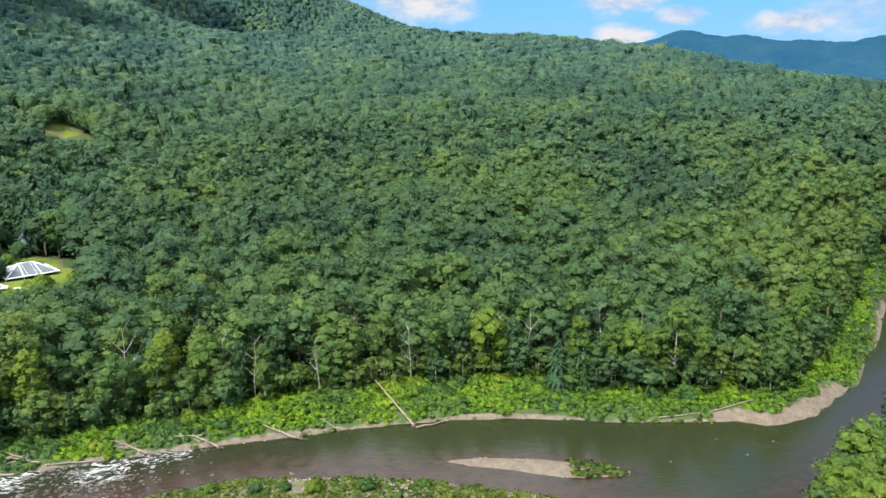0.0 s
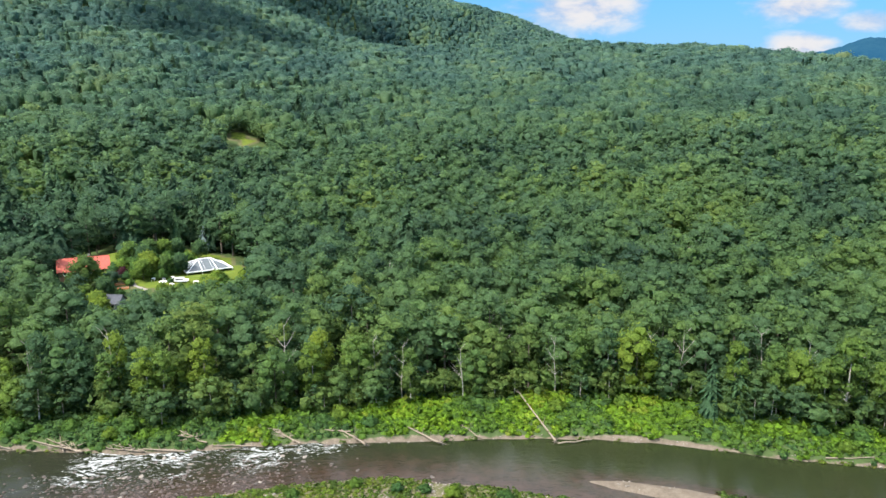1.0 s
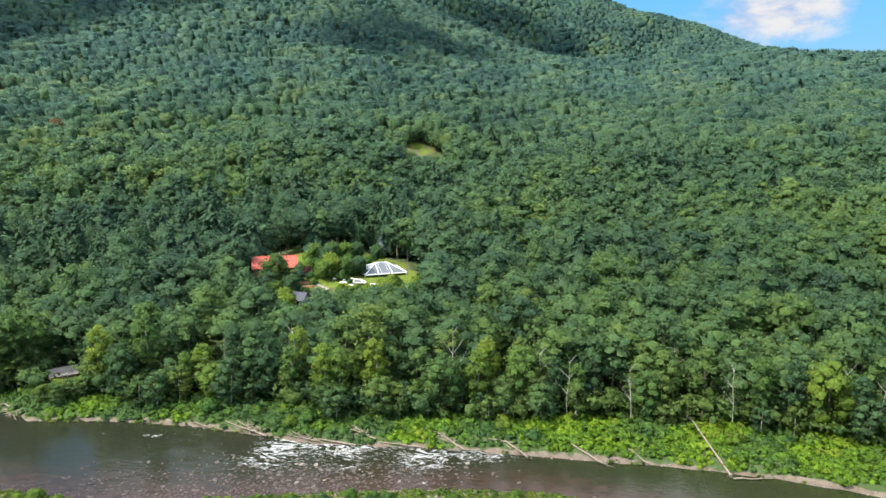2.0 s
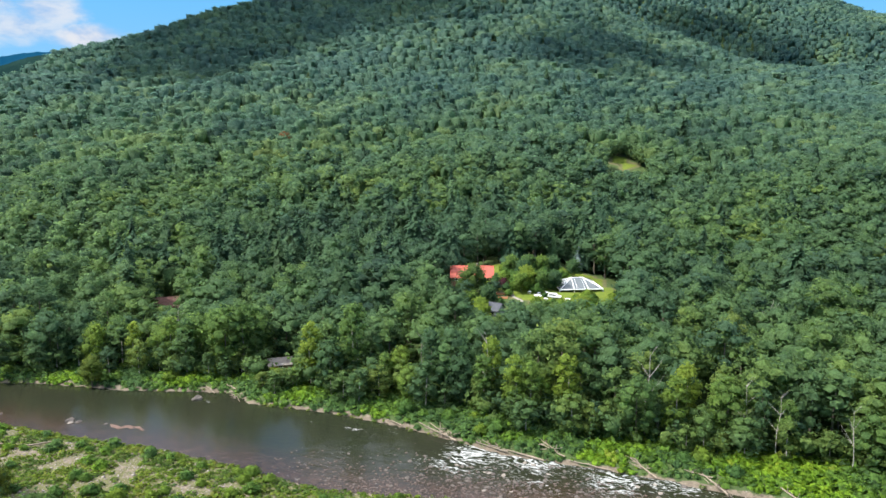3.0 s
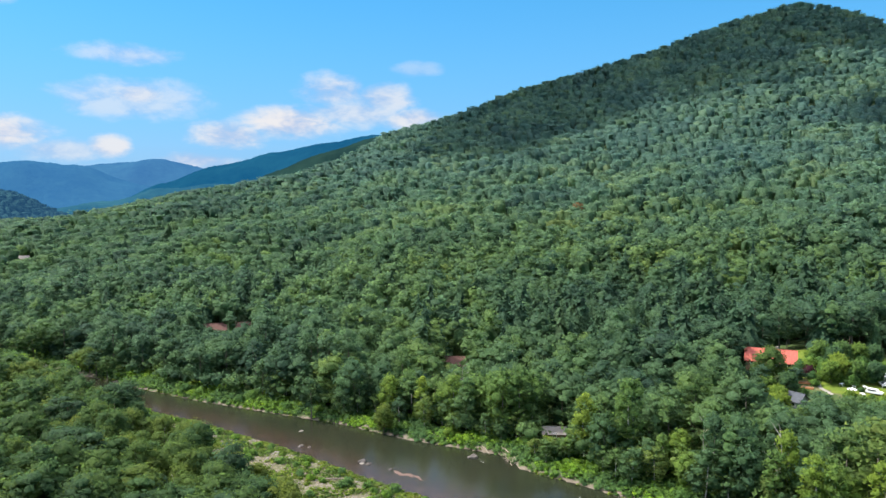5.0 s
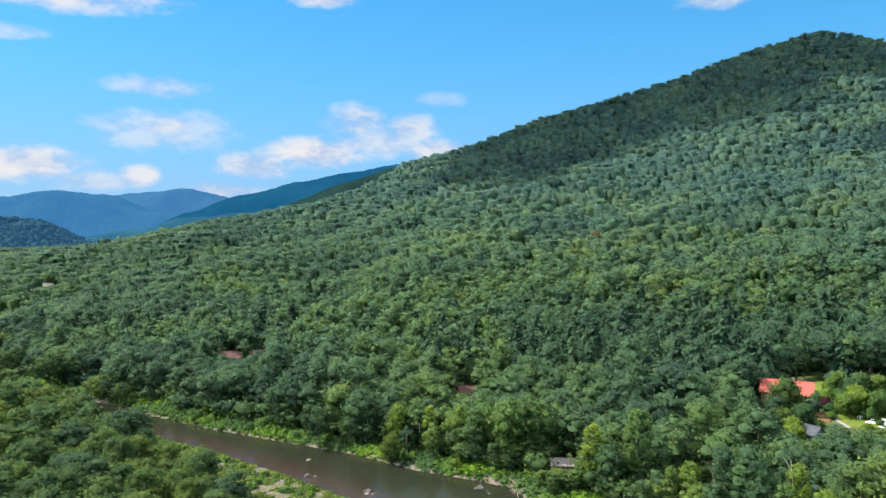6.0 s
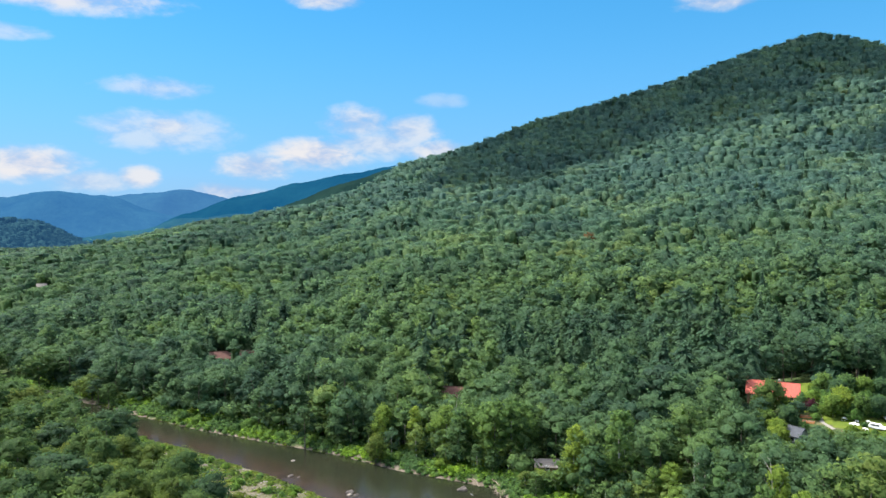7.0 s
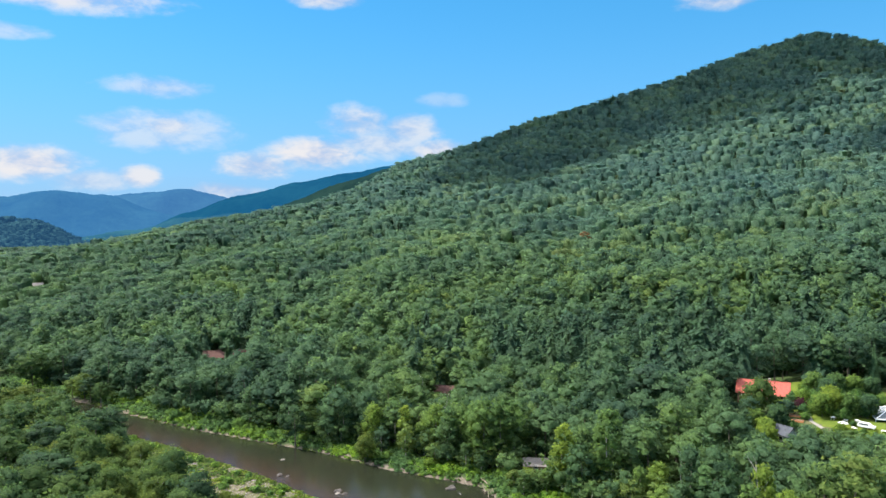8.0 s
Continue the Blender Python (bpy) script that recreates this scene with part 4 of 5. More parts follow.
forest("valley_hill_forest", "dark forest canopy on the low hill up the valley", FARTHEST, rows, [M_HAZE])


# ---- single trees along the water ----
def tree_kind(name, label, crown, wood, leaf_mat, wood_mat):
    """One tree as a thing with trunk and crown; copied to its places."""
    ob = hold("tree", Matrix.Identity(4), label, "tree")
    t = new("trunk", mesh_arrays("trunk", *wood, [wood_mat], smooth=True))
    t.parent = ob
    if crown is not None:
        c = new("crown", mesh_arrays("crown", *crown[:2], [leaf_mat], smooth=True, normals=crown[2]))
        c.parent = ob
    return ob


NEARK = dict(n_lobes=26, n_leaf=950, size=0.36, limbs=7)
KINDS = []
for i, (h, r, lo, words) in enumerate([
        (18, 4.0, 2.2, "tall deciduous tree with a broad green crown"),
        (20, 3.0, 4.5, "slender deciduous tree with a high green crown"),
        (17, 4.4, 1.4, "wide deciduous tree leafy down to the undergrowth"),
        (19, 2.7, 3.2, "narrow yellow-green tree with a leafy stem"),
        (16, 4.2, 1.8, "rounded deciduous tree at the river's edge")]):
    c, w = broadleaf(110 + i, h=h, rad=r, low=lo, **NEARK)
    KINDS.append(tree_kind("tree", words, c, w, M_LEAF_OB, M_PALE if i in (1, 3) else M_BARK))
c, w = conifer(120, h=18, rad=3.4, tiers=26, points=15, low=1.0, slim=0.11)
ONE_FIR = foliage("needles_single", [(0.0, (0.042, 0.095, 0.046)), (1.0, (0.070, 0.138, 0.056))], True, 0.3, 0.35)
KINDS.append(tree_kind("tree", "dark green spruce with drooping boughs", c, w, ONE_FIR, M_BARK))


BEND = []
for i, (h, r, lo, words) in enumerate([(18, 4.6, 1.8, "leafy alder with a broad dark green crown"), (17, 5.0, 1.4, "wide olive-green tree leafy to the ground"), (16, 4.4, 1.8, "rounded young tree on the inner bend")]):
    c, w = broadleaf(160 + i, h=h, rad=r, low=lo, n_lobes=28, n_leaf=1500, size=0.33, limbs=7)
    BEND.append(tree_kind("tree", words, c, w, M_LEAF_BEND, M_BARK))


def dead_tree(seed, h=15.0):
    q = np.random.default_rng(seed)
    out, p = [], np.array([0, 0, -0.4])
    for i in range(4):
        n = p + [q.uniform(-0.5, 0.5), q.uniform(-0.5, 0.5), h / 4]
        out.append(limb(p, n, 0.15 * (1 - i * 0.2), 0.15 * (0.8 - i * 0.2) + 0.02, 6))
        p = n
        for _ in range(0 if i == 0 else 3):
            a, l = q.uniform(0, 6.28), q.uniform(1.6, 3.6) * (1.1 - i * 0.15)
            e = p + [math.cos(a) * l, math.sin(a) * l, l * q.uniform(0.5, 1.1)]
            out.append(limb(p - [0, 0, 0.4], e, 0.06, 0.025, 4))
            f = e + [math.cos(a + 0.7) * l * 0.4, math.sin(a + 0.7) * l * 0.4, l * 0.35]
            out.append(limb(e, f, 0.04, 0.015, 3))
    return join(out)


DEAD = [tree_kind("dead_tree", "bare grey dead tree among the leafy trees", None, dead_tree(130 + i), None, M_PALE) for i in range(3)]
for ob in DEAD:
    ob.name = "dead_tree"
    ob["category"] = "dead tree"


q = np.random.default_rng(17)

def set_copies(kinds, chance, x, y, q, hmean, hsd, group, width=1.0, base=18.0):
    z = height(x, y)
    hh = clear(x, y, z, np.clip(q.normal(hmean, hsd, len(x)), hmean * 0.6, hmean * 1.35))
    for px, py, pz, h in zip(x, y, z, hh):
        if h < 1.6:
            continue
        k = kinds[q.choice(len(kinds), p=chance)]
        s, w = h / base, max(h / base, 0.5) * width * q.uniform(0.9, 1.2)
        ob = copy_thing(k, pose(px, py, pz - 0.1, 0, 0, q.uniform(0, 360)) @ Matrix.Diagonal((w, w, s, 1)))
        ob["group"] = group


set_copies(KINDS, [0.20, 0.28, 0.16, 0.26, 0.10, 0.0], FRONT[:, 0], FRONT[:, 1], q, 17.5, 2.8, "trees along the far bank")

# young woodland on the inner bend, beside the gravel
nx, ny = scatter(5.8, 120, 470, q, 60, 112)
nd = seg_dist(nx, ny, NEAR_BANK)
ok = ~side(nx, ny) & ~inside(nx, ny, RIVER) & (nd > np.interp(nx, [-300, -284, -250, -225, -195, -172, -150, -130], [3, 12, 18, 21, 26, 29, 35, 42]) + 3 * wave(nx, ny, 25, 61))
nx, ny, nd = nx[ok], ny[ok], nd[ok]
close = (np.hypot(nx, ny) < 240) & (nx < -118) & (nx > -236) & (nd < 48)
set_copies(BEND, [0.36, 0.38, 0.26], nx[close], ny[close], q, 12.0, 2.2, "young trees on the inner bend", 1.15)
rest = ~close & (nx > -460) & (ny > -120) & (nx < -125) & (np.degrees(np.arctan2(-nx, ny)) < 101)
rows = place(nx[rest], ny[rest], q, len(MID), np.where(nx[rest] < -285, 14.0, 13.0), 2.0, np.clip(q.normal(0.45, 0.22, rest.sum()) + 0.15 * wave(nx[rest], ny[rest], 60, 62), 0, 1))
rows[:, 5] *= 1.15
nigh = np.hypot(rows[:, 1], rows[:, 2]) < 235
FINE = [broadleaf(170 + i, h=18, rad=r, low=4, n_lobes=22, n_leaf=620, size=0.36) for i, r in enumerate((4.4, 4.2, 4.8, 3.8, 4.6))]
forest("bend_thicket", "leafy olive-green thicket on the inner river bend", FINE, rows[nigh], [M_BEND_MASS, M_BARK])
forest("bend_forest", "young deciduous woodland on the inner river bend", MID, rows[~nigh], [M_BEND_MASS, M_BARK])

# trees on the near bank, downstream
rx, ry = np.meshgrid(np.arange(62, 190, 5.6), np.arange(84, 245, 5.6))
rx, ry = rx.ravel() + q.uniform(-2, 2, rx.size), ry.ravel() + q.uniform(-2, 2, rx.size)
rd = seg_dist(rx, ry, NEAR_BANK)
ok = ~side(rx, ry) & ~inside(rx, ry, RIVER) & (rd > 3.2) & (rd < 17) & (ry < 215) & (ry > 98)
set_copies(KINDS, [0.3, 0.1, 0.34, 0.1, 0.16, 0.0], rx[ok], ry[ok], q, 14.5, 1.6, "trees on the near bank", 1.15)

dx = np.array([-212, -235, -238, -8, 6, 22, -30, -52, -72, 50, -110, -44, -27.5, -22, -65, 14, 62, -130, -196, -210, -239, -217, -24, 42, -150, 58, 88, 30])
dy = np.array([234, 226, 229, 172, 176, 178, 166, 164, 156, 178, 144, 162, 190, 201, 222, 180, 174, 140, 112, 115, 119, 137, 186, 184, 136, 236, 262, 248])
set_copies(DEAD, [0.4, 0.3, 0.3], dx, dy, q, 15.5, 2.0, "dead trees", 0.8, 15.0)
set_copies(DEAD, [0.4, 0.3, 0.3], np.array([-180, -190, -202, -170, -210, -240]), np.array([26, 14, 34, 20, 22, 18]), q, 10.0, 1.0, "dead trees", 0.6, 15.0)
set_copies(KINDS[5:], [1.0], np.array([28.0, 34.0, -155.0, -160.0, -184.0, -228.0]), np.array([169.0, 170.0, 246.0, 251.0, 135.0, 122.0]), q, 16, 1.5, "spruces at the forest edge")
for ob in KINDS + DEAD + BEND:
    for o in (*ob.children_recursive, ob):
        bpy.data.objects.remove(o)

LOGS = [((-6.5, 153.7), (-17, 170.5), 0.32), ((-5.9, 152.6), (1.4, 156.2), 0.26), ((-31.2, 147.2), (-39.7, 150.8), 0.34), ((-47, 142.8), (-54.2, 146.4), 0.32), ((-61.6, 140.4), (-69.4, 142.9), 0.28), ((-63.2, 140.6), (-68.4, 143.2), 0.2),
        ((-71, 137.4), (-80, 134.9), 0.24), ((-84.5, 131.6), (-93.5, 129.9), 0.32), ((-81.3, 135.3), (-89, 137.2), 0.22), ((-93, 129.4), (-101.5, 128.6), 0.28), ((-106, 126.8), (-118.6, 127.3), 0.3), ((-107, 126.6), (-116.2, 128.6), 0.22),
        ((-110, 126), (-114, 130), 0.18), ((-177.4, 106.6), (-182.4, 106.9), 0.26), ((-174, 111.2), (-178.5, 111.2), 0.22), ((50, 157), (60, 158.5), 0.2), ((63, 159), (74, 163), 0.2),
        ((-178, 56.6), (-174.8, 64.6), 0.32), ((-52, 146.4), (-58, 145.8), 0.2), ((-122, 124.6), (-127, 124.4), 0.2), ((-23, 151.6), (-28, 154.5), 0.2)]


def off_logs(x, y):
    """True where no fallen trunk lies."""
    k = np.full(x.shape, True)
    for a, b, r in LOGS:
        k &= seg_dist(x, y, [a, b]) > (1.0 if r > 0.31 else 0.45)
    return k


# ---- undergrowth ----
def clump(seed, n=23, size=0.40, rad=1.0, tall=1.0):
    """A low mound of herbs or a small bush."""
    q = np.random.default_rng(seed)
    lob = [(q.uniform(-0.5, 0.5) * rad, q.uniform(-0.5, 0.5) * rad, tall * q.uniform(0.3, 0.6), rad * q.uniform(0.4, 0.7)) for _ in range(4)]
    core = [(CAP0[0] * rad * 0.7 * [1, 1, tall * 0.8] + [0, 0, 0.25], CAP0[1])]
    V, F = join(core + [leaf_cards(q, lob, n, size, False, 0.7)])
    return outward(V, F, leafy_normals(V, lob, q, 0.3, 0.9))


CLUMPS = [[clump(200 + i)] for i in range(5)]
hx, hy = scatter(1.5, 90, 400, q, -34, 96)
hd = seg_dist(hx, hy, FAR_BANK)
lim = np.where((hx > -50) & (hx < 35), 20, np.where(hx > 60, 15, np.where(hx > -135, 16, 11))) + 3 * wave(hx, hy, 24, 71)
lo = np.where(hx > -64, 0.85 * np.clip(1.2 + 1.5 * wave(hx, hy, 45, 8), 0.6, 8) + 0.3 * wave(hx, hy, 18, 72), 0.0)
lo = np.where((hx > 66) & (hx < 102), 4.2 + 1.6 * wave(hx, hy, 14, 72), np.where(hx >= 102, 0.4, lo))
ok = side(hx, hy) & ~inside(hx, hy, RIVER) & (hd < lim) & (hd > lo) & off_logs(hx, hy)
hx, hy, hd = hx[ok], hy[ok], hd[ok]
z = height(hx, hy)
lime = 0.42 + 0.36 * wave(hx, hy, 18, 73) + np.where((hx > -45) & (hx < 25), 0.12, 0) - np.where(hx < -80, np.where((hx < -200) & (hx > -285), 0.22, 0.24), 0)
near_log = np.min([seg_dist(hx, hy, [a, b]) for a, b, r in LOGS], axis=0)
s = q.uniform(0.75, 1.5, len(hx)) * (0.7 + 0.05 * np.minimum(hd, 14)) * np.where(near_log < 1.0, 0.6, 1)
rows = np.stack([q.integers(0, 5, len(hx)), hx, hy, z - 0.1, q.uniform(0, 6.28, len(hx)), s * 1.25, s * q.uniform(0.8, 1.3, len(hx)), np.clip(lime + q.normal(0, 0.12, len(hx)), 0, 1)], 1)
forest("bank_herbs", "bright green herbs and knotweed on the far bank", CLUMPS, rows, [M_HERB])["category"] = "undergrowth"

gx, gy = scatter(1.1, 40, 330, q, -32, 104)
gd = seg_dist(gx, gy, NEAR_BANK)
bare = wave(gx, gy, 19, 81) + 0.6 * wave(gx, gy, 8, 82) - 0.45 * np.exp(-((gd - 14) / 9) ** 2) + 0.5 * np.exp(-(gd / 4) ** 2)
ok = ~side(gx, gy) & ~inside(gx, gy, RIVER) & (gd < 46) & (gd > 0.8) & off_logs(gx, gy) & (bare > np.where(gx > -62, -0.95, -0.72)) & (gy > -30) & ((gx < -96) | (gy > 100))
bar_grass = inside(gx, gy, BAR) & (gx > 26)
ok |= bar_grass
gx, gy, gd = gx[ok], gy[ok], gd[ok]
z = height(gx, gy)
s = q.uniform(0.4, 1.0, len(gx)) * np.where(inside(gx, gy, BAR), 1.2, 1)
rows = np.stack([q.integers(0, 5, len(gx)), gx, gy, z - 0.1, q.uniform(0, 6.28, len(gx)), s * 1.45, s * 0.8, np.clip(0.50 + 0.26 * wave(gx, gy, 14, 83) + q.normal(0, 0.18, len(gx)), 0, 1)], 1)
TUFT = [(0, 0, 0.2, 0.5), (0.3, 0.2, 0.3, 0.5), (-0.3, 0.1, 0.25, 0.5), (0.1, -0.4, 0.2, 0.45)]
TUFTS = [leaf_cards(np.random.default_rng(230 + i), TUFT, 15, 0.38, False, 0.9) for i in range(5)]
TUFTS = [[outward(v, f, leafy_normals(v, TUFT, np.random.default_rng(i), 0.3, 0.5))] for i, (v, f) in enumerate(TUFTS)]
forest("bar_herbs", "patchy grass and low herbs on the gravel bar", TUFTS, rows, [M_GRASS])["category"] = "undergrowth"

BUSH_MAT = foliage("bush_leaves", [(0.0, (0.058, 0.130, 0.044)), (0.5, (0.092, 0.178, 0.038)), (1.0, (0.150, 0.225, 0.030))], True)


def bush(seed, label):
    ob = hold("bush", Matrix.Identity(4), label, "bush")
    qq = np.random.default_rng(seed)
    lob = [(math.cos(a) * 0.9, math.sin(a) * 0.9, qq.uniform(0.7, 1.3), qq.uniform(0.7, 1.0)) for a in np.arange(5) * 1.26] + [(0, 0, 1.7, 0.9)]
    core = [(ICO0[0] * r * 0.8 + [x, y, z], ICO0[1]) for x, y, z, r in lob]
    V, F = join(core + [leaf_cards(qq, lob, 220, 0.27, True)])
    V, F, N = outward(V, F, leafy_normals(V, lob, qq))
    new("crown", mesh_arrays("crown", V, F, [BUSH_MAT], smooth=True, normals=N)).parent = ob
    wood = [limb((0, 0, -0.2), (x * 0.8, y * 0.8, z), 0.06, 0.02, 4) for x, y, z, r in lob]
    new("stem", mesh_arrays("stem", *join(wood), [M_BARK])).parent = ob
    return ob


BUSHES = [bush(210, "leafy green bush on the river bank"), bush(211, "low willow bush among stones and grass"), bush(212, "dense rounded green bush")]
bx, by = scatter(5.6, 60, 300, q, -34, 100)
fd, nd = seg_dist(bx, by, FAR_BANK), seg_dist(bx, by, NEAR_BANK)
wet = inside(bx, by, RIVER)
far_b = side(bx, by) & ~wet & off_logs(bx, by) & (fd > 3.0) & (fd < 14) & (bx < 75) & (q.uniform(0, 1, len(bx)) < np.where(bx < -48, 0.6, 0.3))
near_b = ~side(bx, by) & ~wet & (nd > 2.5) & (nd < 40) & (by > -40) & (bx < 60) & (q.uniform(0, 1, len(bx)) < np.where(nd < 9, 0.8, 0.55))
set_copies(BUSHES, [0.4, 0.25, 0.35], bx[far_b], by[far_b], q, 2.6, 0.7, "bushes on the far bank", 1.15, 2.6)
close = np.hypot(bx, by) < 165
set_copies(BUSHES, [0.3, 0.45, 0.25], bx[near_b & close], by[near_b & close], np.random.default_rng(78), 2.0, 0.5, "bushes on the gravel bar", 1.1, 2.9)
# the ones farther along the bar grow into one thicket
qb = np.random.default_rng(80)
tx, ty = bx[near_b & ~close], by[near_b & ~close]
THICKET = [[clump(240 + i, 110, 0.30, 1.1, 1.3)] for i in range(4)]
sz = qb.uniform(0.9, 1.5, len(tx))
rows = np.stack([qb.integers(0, 4, len(tx)), tx, ty, height(tx, ty) - 0.1, qb.uniform(0, 6.28, len(tx)), sz * 1.15, sz, qb.uniform(0.05, 0.5, len(tx))], 1)
forest("bar_thicket", "low green willow scrub on the gravel bar", THICKET, rows, [M_HERB])["category"] = "undergrowth"
for ob in BUSHES:
    for o in (*ob.children_recursive, ob):
        bpy.data.objects.remove(o)


# ---- stones, driftwood ----
def stone(seed, mat):
    q = np.random.default_rng(seed)
    V = ICO1[0] * q.uniform(0.78, 1.15, (len(ICO1[0]), 1)) * [1.0, 0.72, 0.5]
    return mesh_arrays("rock", V, ICO1[1], [mat])


STONES = [stone(300 + i, M_PALE_ROCK if i == 0 else M_ROCK) for i in range(6)]


def rock(x, y, r, q, label, group):
    ob = new("rock", STONES[q.integers(0, 6)])
    z = max(float(height(np.array([x]), np.array([y]))[0]), -0.12 - r * 0.1)
    ob.matrix_basis = pose(x, y, z + r * 0.12, q.uniform(-12, 12), q.uniform(-12, 12), q.uniform(0, 360)) @ Matrix.Diagonal((r, r, r, 1))
    return tagged(ob, label, "rock", group)


for x, y, r in [(-178, 101.5, 1.6), (-179.5, 102.4, 1.0), (-223, 64, 0.9), (-209, 60, 1.1), (-207, 62, 0.8), (-189, 72, 1.5), (-186.5, 73, 1.1), (-180, 77, 0.8), (-187.5, 71.5, 0.9), (-56, 141.5, 0.9), (-30, 133, 0.7), (64, 141, 0.5), (72, 147, 0.5), (60, 148, 0.4), (47, 138, 0.4)]:
    rock(x, y, r, q, "single wet boulder in the river", "boulders in the river")
sx, sy = q.uniform(-140, -40, 1500), q.uniform(88, 150, 1500)
fd, nd = seg_dist(sx, sy, FAR_BANK), seg_dist(sx, sy, NEAR_BANK)
ok = inside(sx, sy, RIVER) & (nd < 19) & (q.uniform(0, 1, 1500) < np.exp(-((sx + 84) / 26) ** 2))
for x, y in list(zip(sx[ok], sy[ok]))[:190]:
    rock(x, y, q.uniform(0.25, 0.75), q, "small reddish-grey stone in the shallow rapids", "stones in the rapids")
PEBBLE = [[(ICO0[0] * np.random.default_rng(i).uniform(0.75, 1.2, (len(ICO0[0]), 1)), ICO0[1])] for i in range(3)]
px, py = q.uniform(-140, -48, 7000), q.uniform(92, 134, 7000)
pd = seg_dist(px, py, NEAR_BANK)
k = inside(px, py, RIVER) & (q.uniform(0, 1, 7000) < np.exp(-(pd / 11) ** 2) * np.exp(-((px + 90) / 32) ** 4))
px, py = px[k], py[k]
pr = q.uniform(0.12, 0.42, len(px))
rows = np.stack([q.integers(0, 3, len(px)), px, py, 0 * px - 0.04, q.uniform(0, 6.28, len(px)), pr, pr * 0.55, 0 * px], 1)
forest("shoal_stones", "reddish-brown stones breaking the shallow water", PEBBLE, rows, [M_SHOAL])["category"] = "stones"
V = ICO2[0] * np.random.default_rng(8).uniform(0.9, 1.1, (len(ICO2[0]), 1)) * [7.0, 1.1, 0.30]
V[:, 1] += 0.5 * np.sin(V[:, 0] * 0.8) + 0.25 * np.sin(V[:, 0] * 2.1)
V[:, 2] += 0.07 * np.sin(V[:, 0] * 1.7 + V[:, 1] * 2.0) + 0.05 * np.sin(V[:, 0] * 4.3 + 1.0)
bar = new("gravel_shoal", mesh_arrays("gravel_shoal", V, ICO2[1], [M_REDGRAVEL], smooth=True))
bar.matrix_basis = pose(-174.5, 79.3, -0.20, 0, 0, 28)
tagged(bar, "low strip of reddish gravel breaking the river's surface", "gravel bar")
# stones on the bare patches of the gravel bar
qb = np.random.default_rng(79)
px, py = scatter(0.9, 40, 260, qb, -32, 104)
pd = seg_dist(px, py, NEAR_BANK)
ok = ~side(px, py) & ~inside(px, py, RIVER) & (pd < 46) & (pd > 0.8) & (py > -30) & ((px < -96) | (py > 100)) & (wave(px, py, 19, 81) + 0.6 * wave(px, py, 8, 82) - 0.45 * np.exp(-((pd - 14) / 9) ** 2) < -0.5)
px, py = px[ok], py[ok]
sz = qb.uniform(0.10, 0.22, len(px)) * np.where(qb.uniform(0, 1, len(px)) < 0.08, 2.0, 1)
rows = np.stack([qb.integers(0, len(PEBBLE), len(px)), px, py, height(px, py), qb.uniform(0, 6.28, len(px)), sz * 1.3, sz * 0.9, qb.uniform(0, 1, len(px))], 1)
forest("bar_stones", "loose grey-brown stones on the gravel bar", PEBBLE, rows, [M_PALE_ROCK])["category"] = "stones"
# stones along the water's edge
ex, ey = scatter(1.2, 100, 330, q, -34, 96)
fd = np.minimum(seg_dist(ex, ey, FAR_BANK), seg_dist(ex, ey, BAR + BAR[:1]))
ok = (fd < 1.6) | ((seg_dist(ex, ey, FAR_BANK) < 4) & side(ex, ey) & (ex > 66) & (ex < 104))
ok &= q.uniform(0, 1, len(ex)) < np.where((ex > -290) & (ex < -222), 0.5, np.where(ex < -85, 0.09, 0.22))
ex, ey = ex[ok], ey[ok]
rows = np.stack([q.integers(0, 3, len(ex)), ex, ey, height(ex, ey), q.uniform(0, 6.28, len(ex)), q.uniform(0.08, 0.30, len(ex)), q.uniform(0.06, 0.2, len(ex)), 0 * ex], 1)
forest("shore_stones", "loose grey-brown stones along the water's edge", PEBBLE, rows, [M_PALE_ROCK])["category"] = "stones"


def log(a, b, r, label, seed, roots=False):
    """A stripped trunk lying between two points, with broken stubs."""
    q = np.random.default_rng(seed)
    a, b = np.array(a, float), np.array(b, float)
    n, out = 4, []
    pts = [a + (b - a) * i / n + (q.normal(0, 0.10, 3) if 0 < i < n else 0) for i in range(n + 1)]
    for i in range(n):
        out.append(limb(pts[i], pts[i + 1], r * (1 - 0.13 * i), r * (1 - 0.13 * (i + 1)), 7))
    for i in range(4):
        p = a + (b - a) * q.uniform(0.3, 0.95)
        out.append(limb(p, p + q.normal(0, 0.7, 3) + [0, 0, 0.5], r * 0.3, r * 0.1, 4))
    ob = hold("driftwood_log", Matrix.Translation(a), label, "log", "driftwood on the bank")
    V, F = join(out)
    t = new("stem", mesh_arrays("stem", V - a, F, [M_DRIFT], smooth=True))
    t.parent = ob
    if roots:
        rr = join([limb((0, 0, 0), q.normal(0, 0.8, 3), r * 0.5, r * 0.1, 4) for _ in range(9)])
        new("root_plate", mesh_arrays("root_plate", *rr, [M_BARK])).parent = ob


def on(x, y, lift=0.2):
    return (x, y, max(float(height(np.array([x * 1.0]), np.array([y * 1.0]))[0]), 0) + lift)


for i, (a, b, r) in enumerate(LOGS):
    log(on(*a, 0.4), on(*b, 0.4 if i else 2.4), r * 0.8, "bleached fallen trunk stranded on the gravel bank" if i else "long bleached trunk leaning down the bank", 400 + i, i in (0, 2, 3, 7))

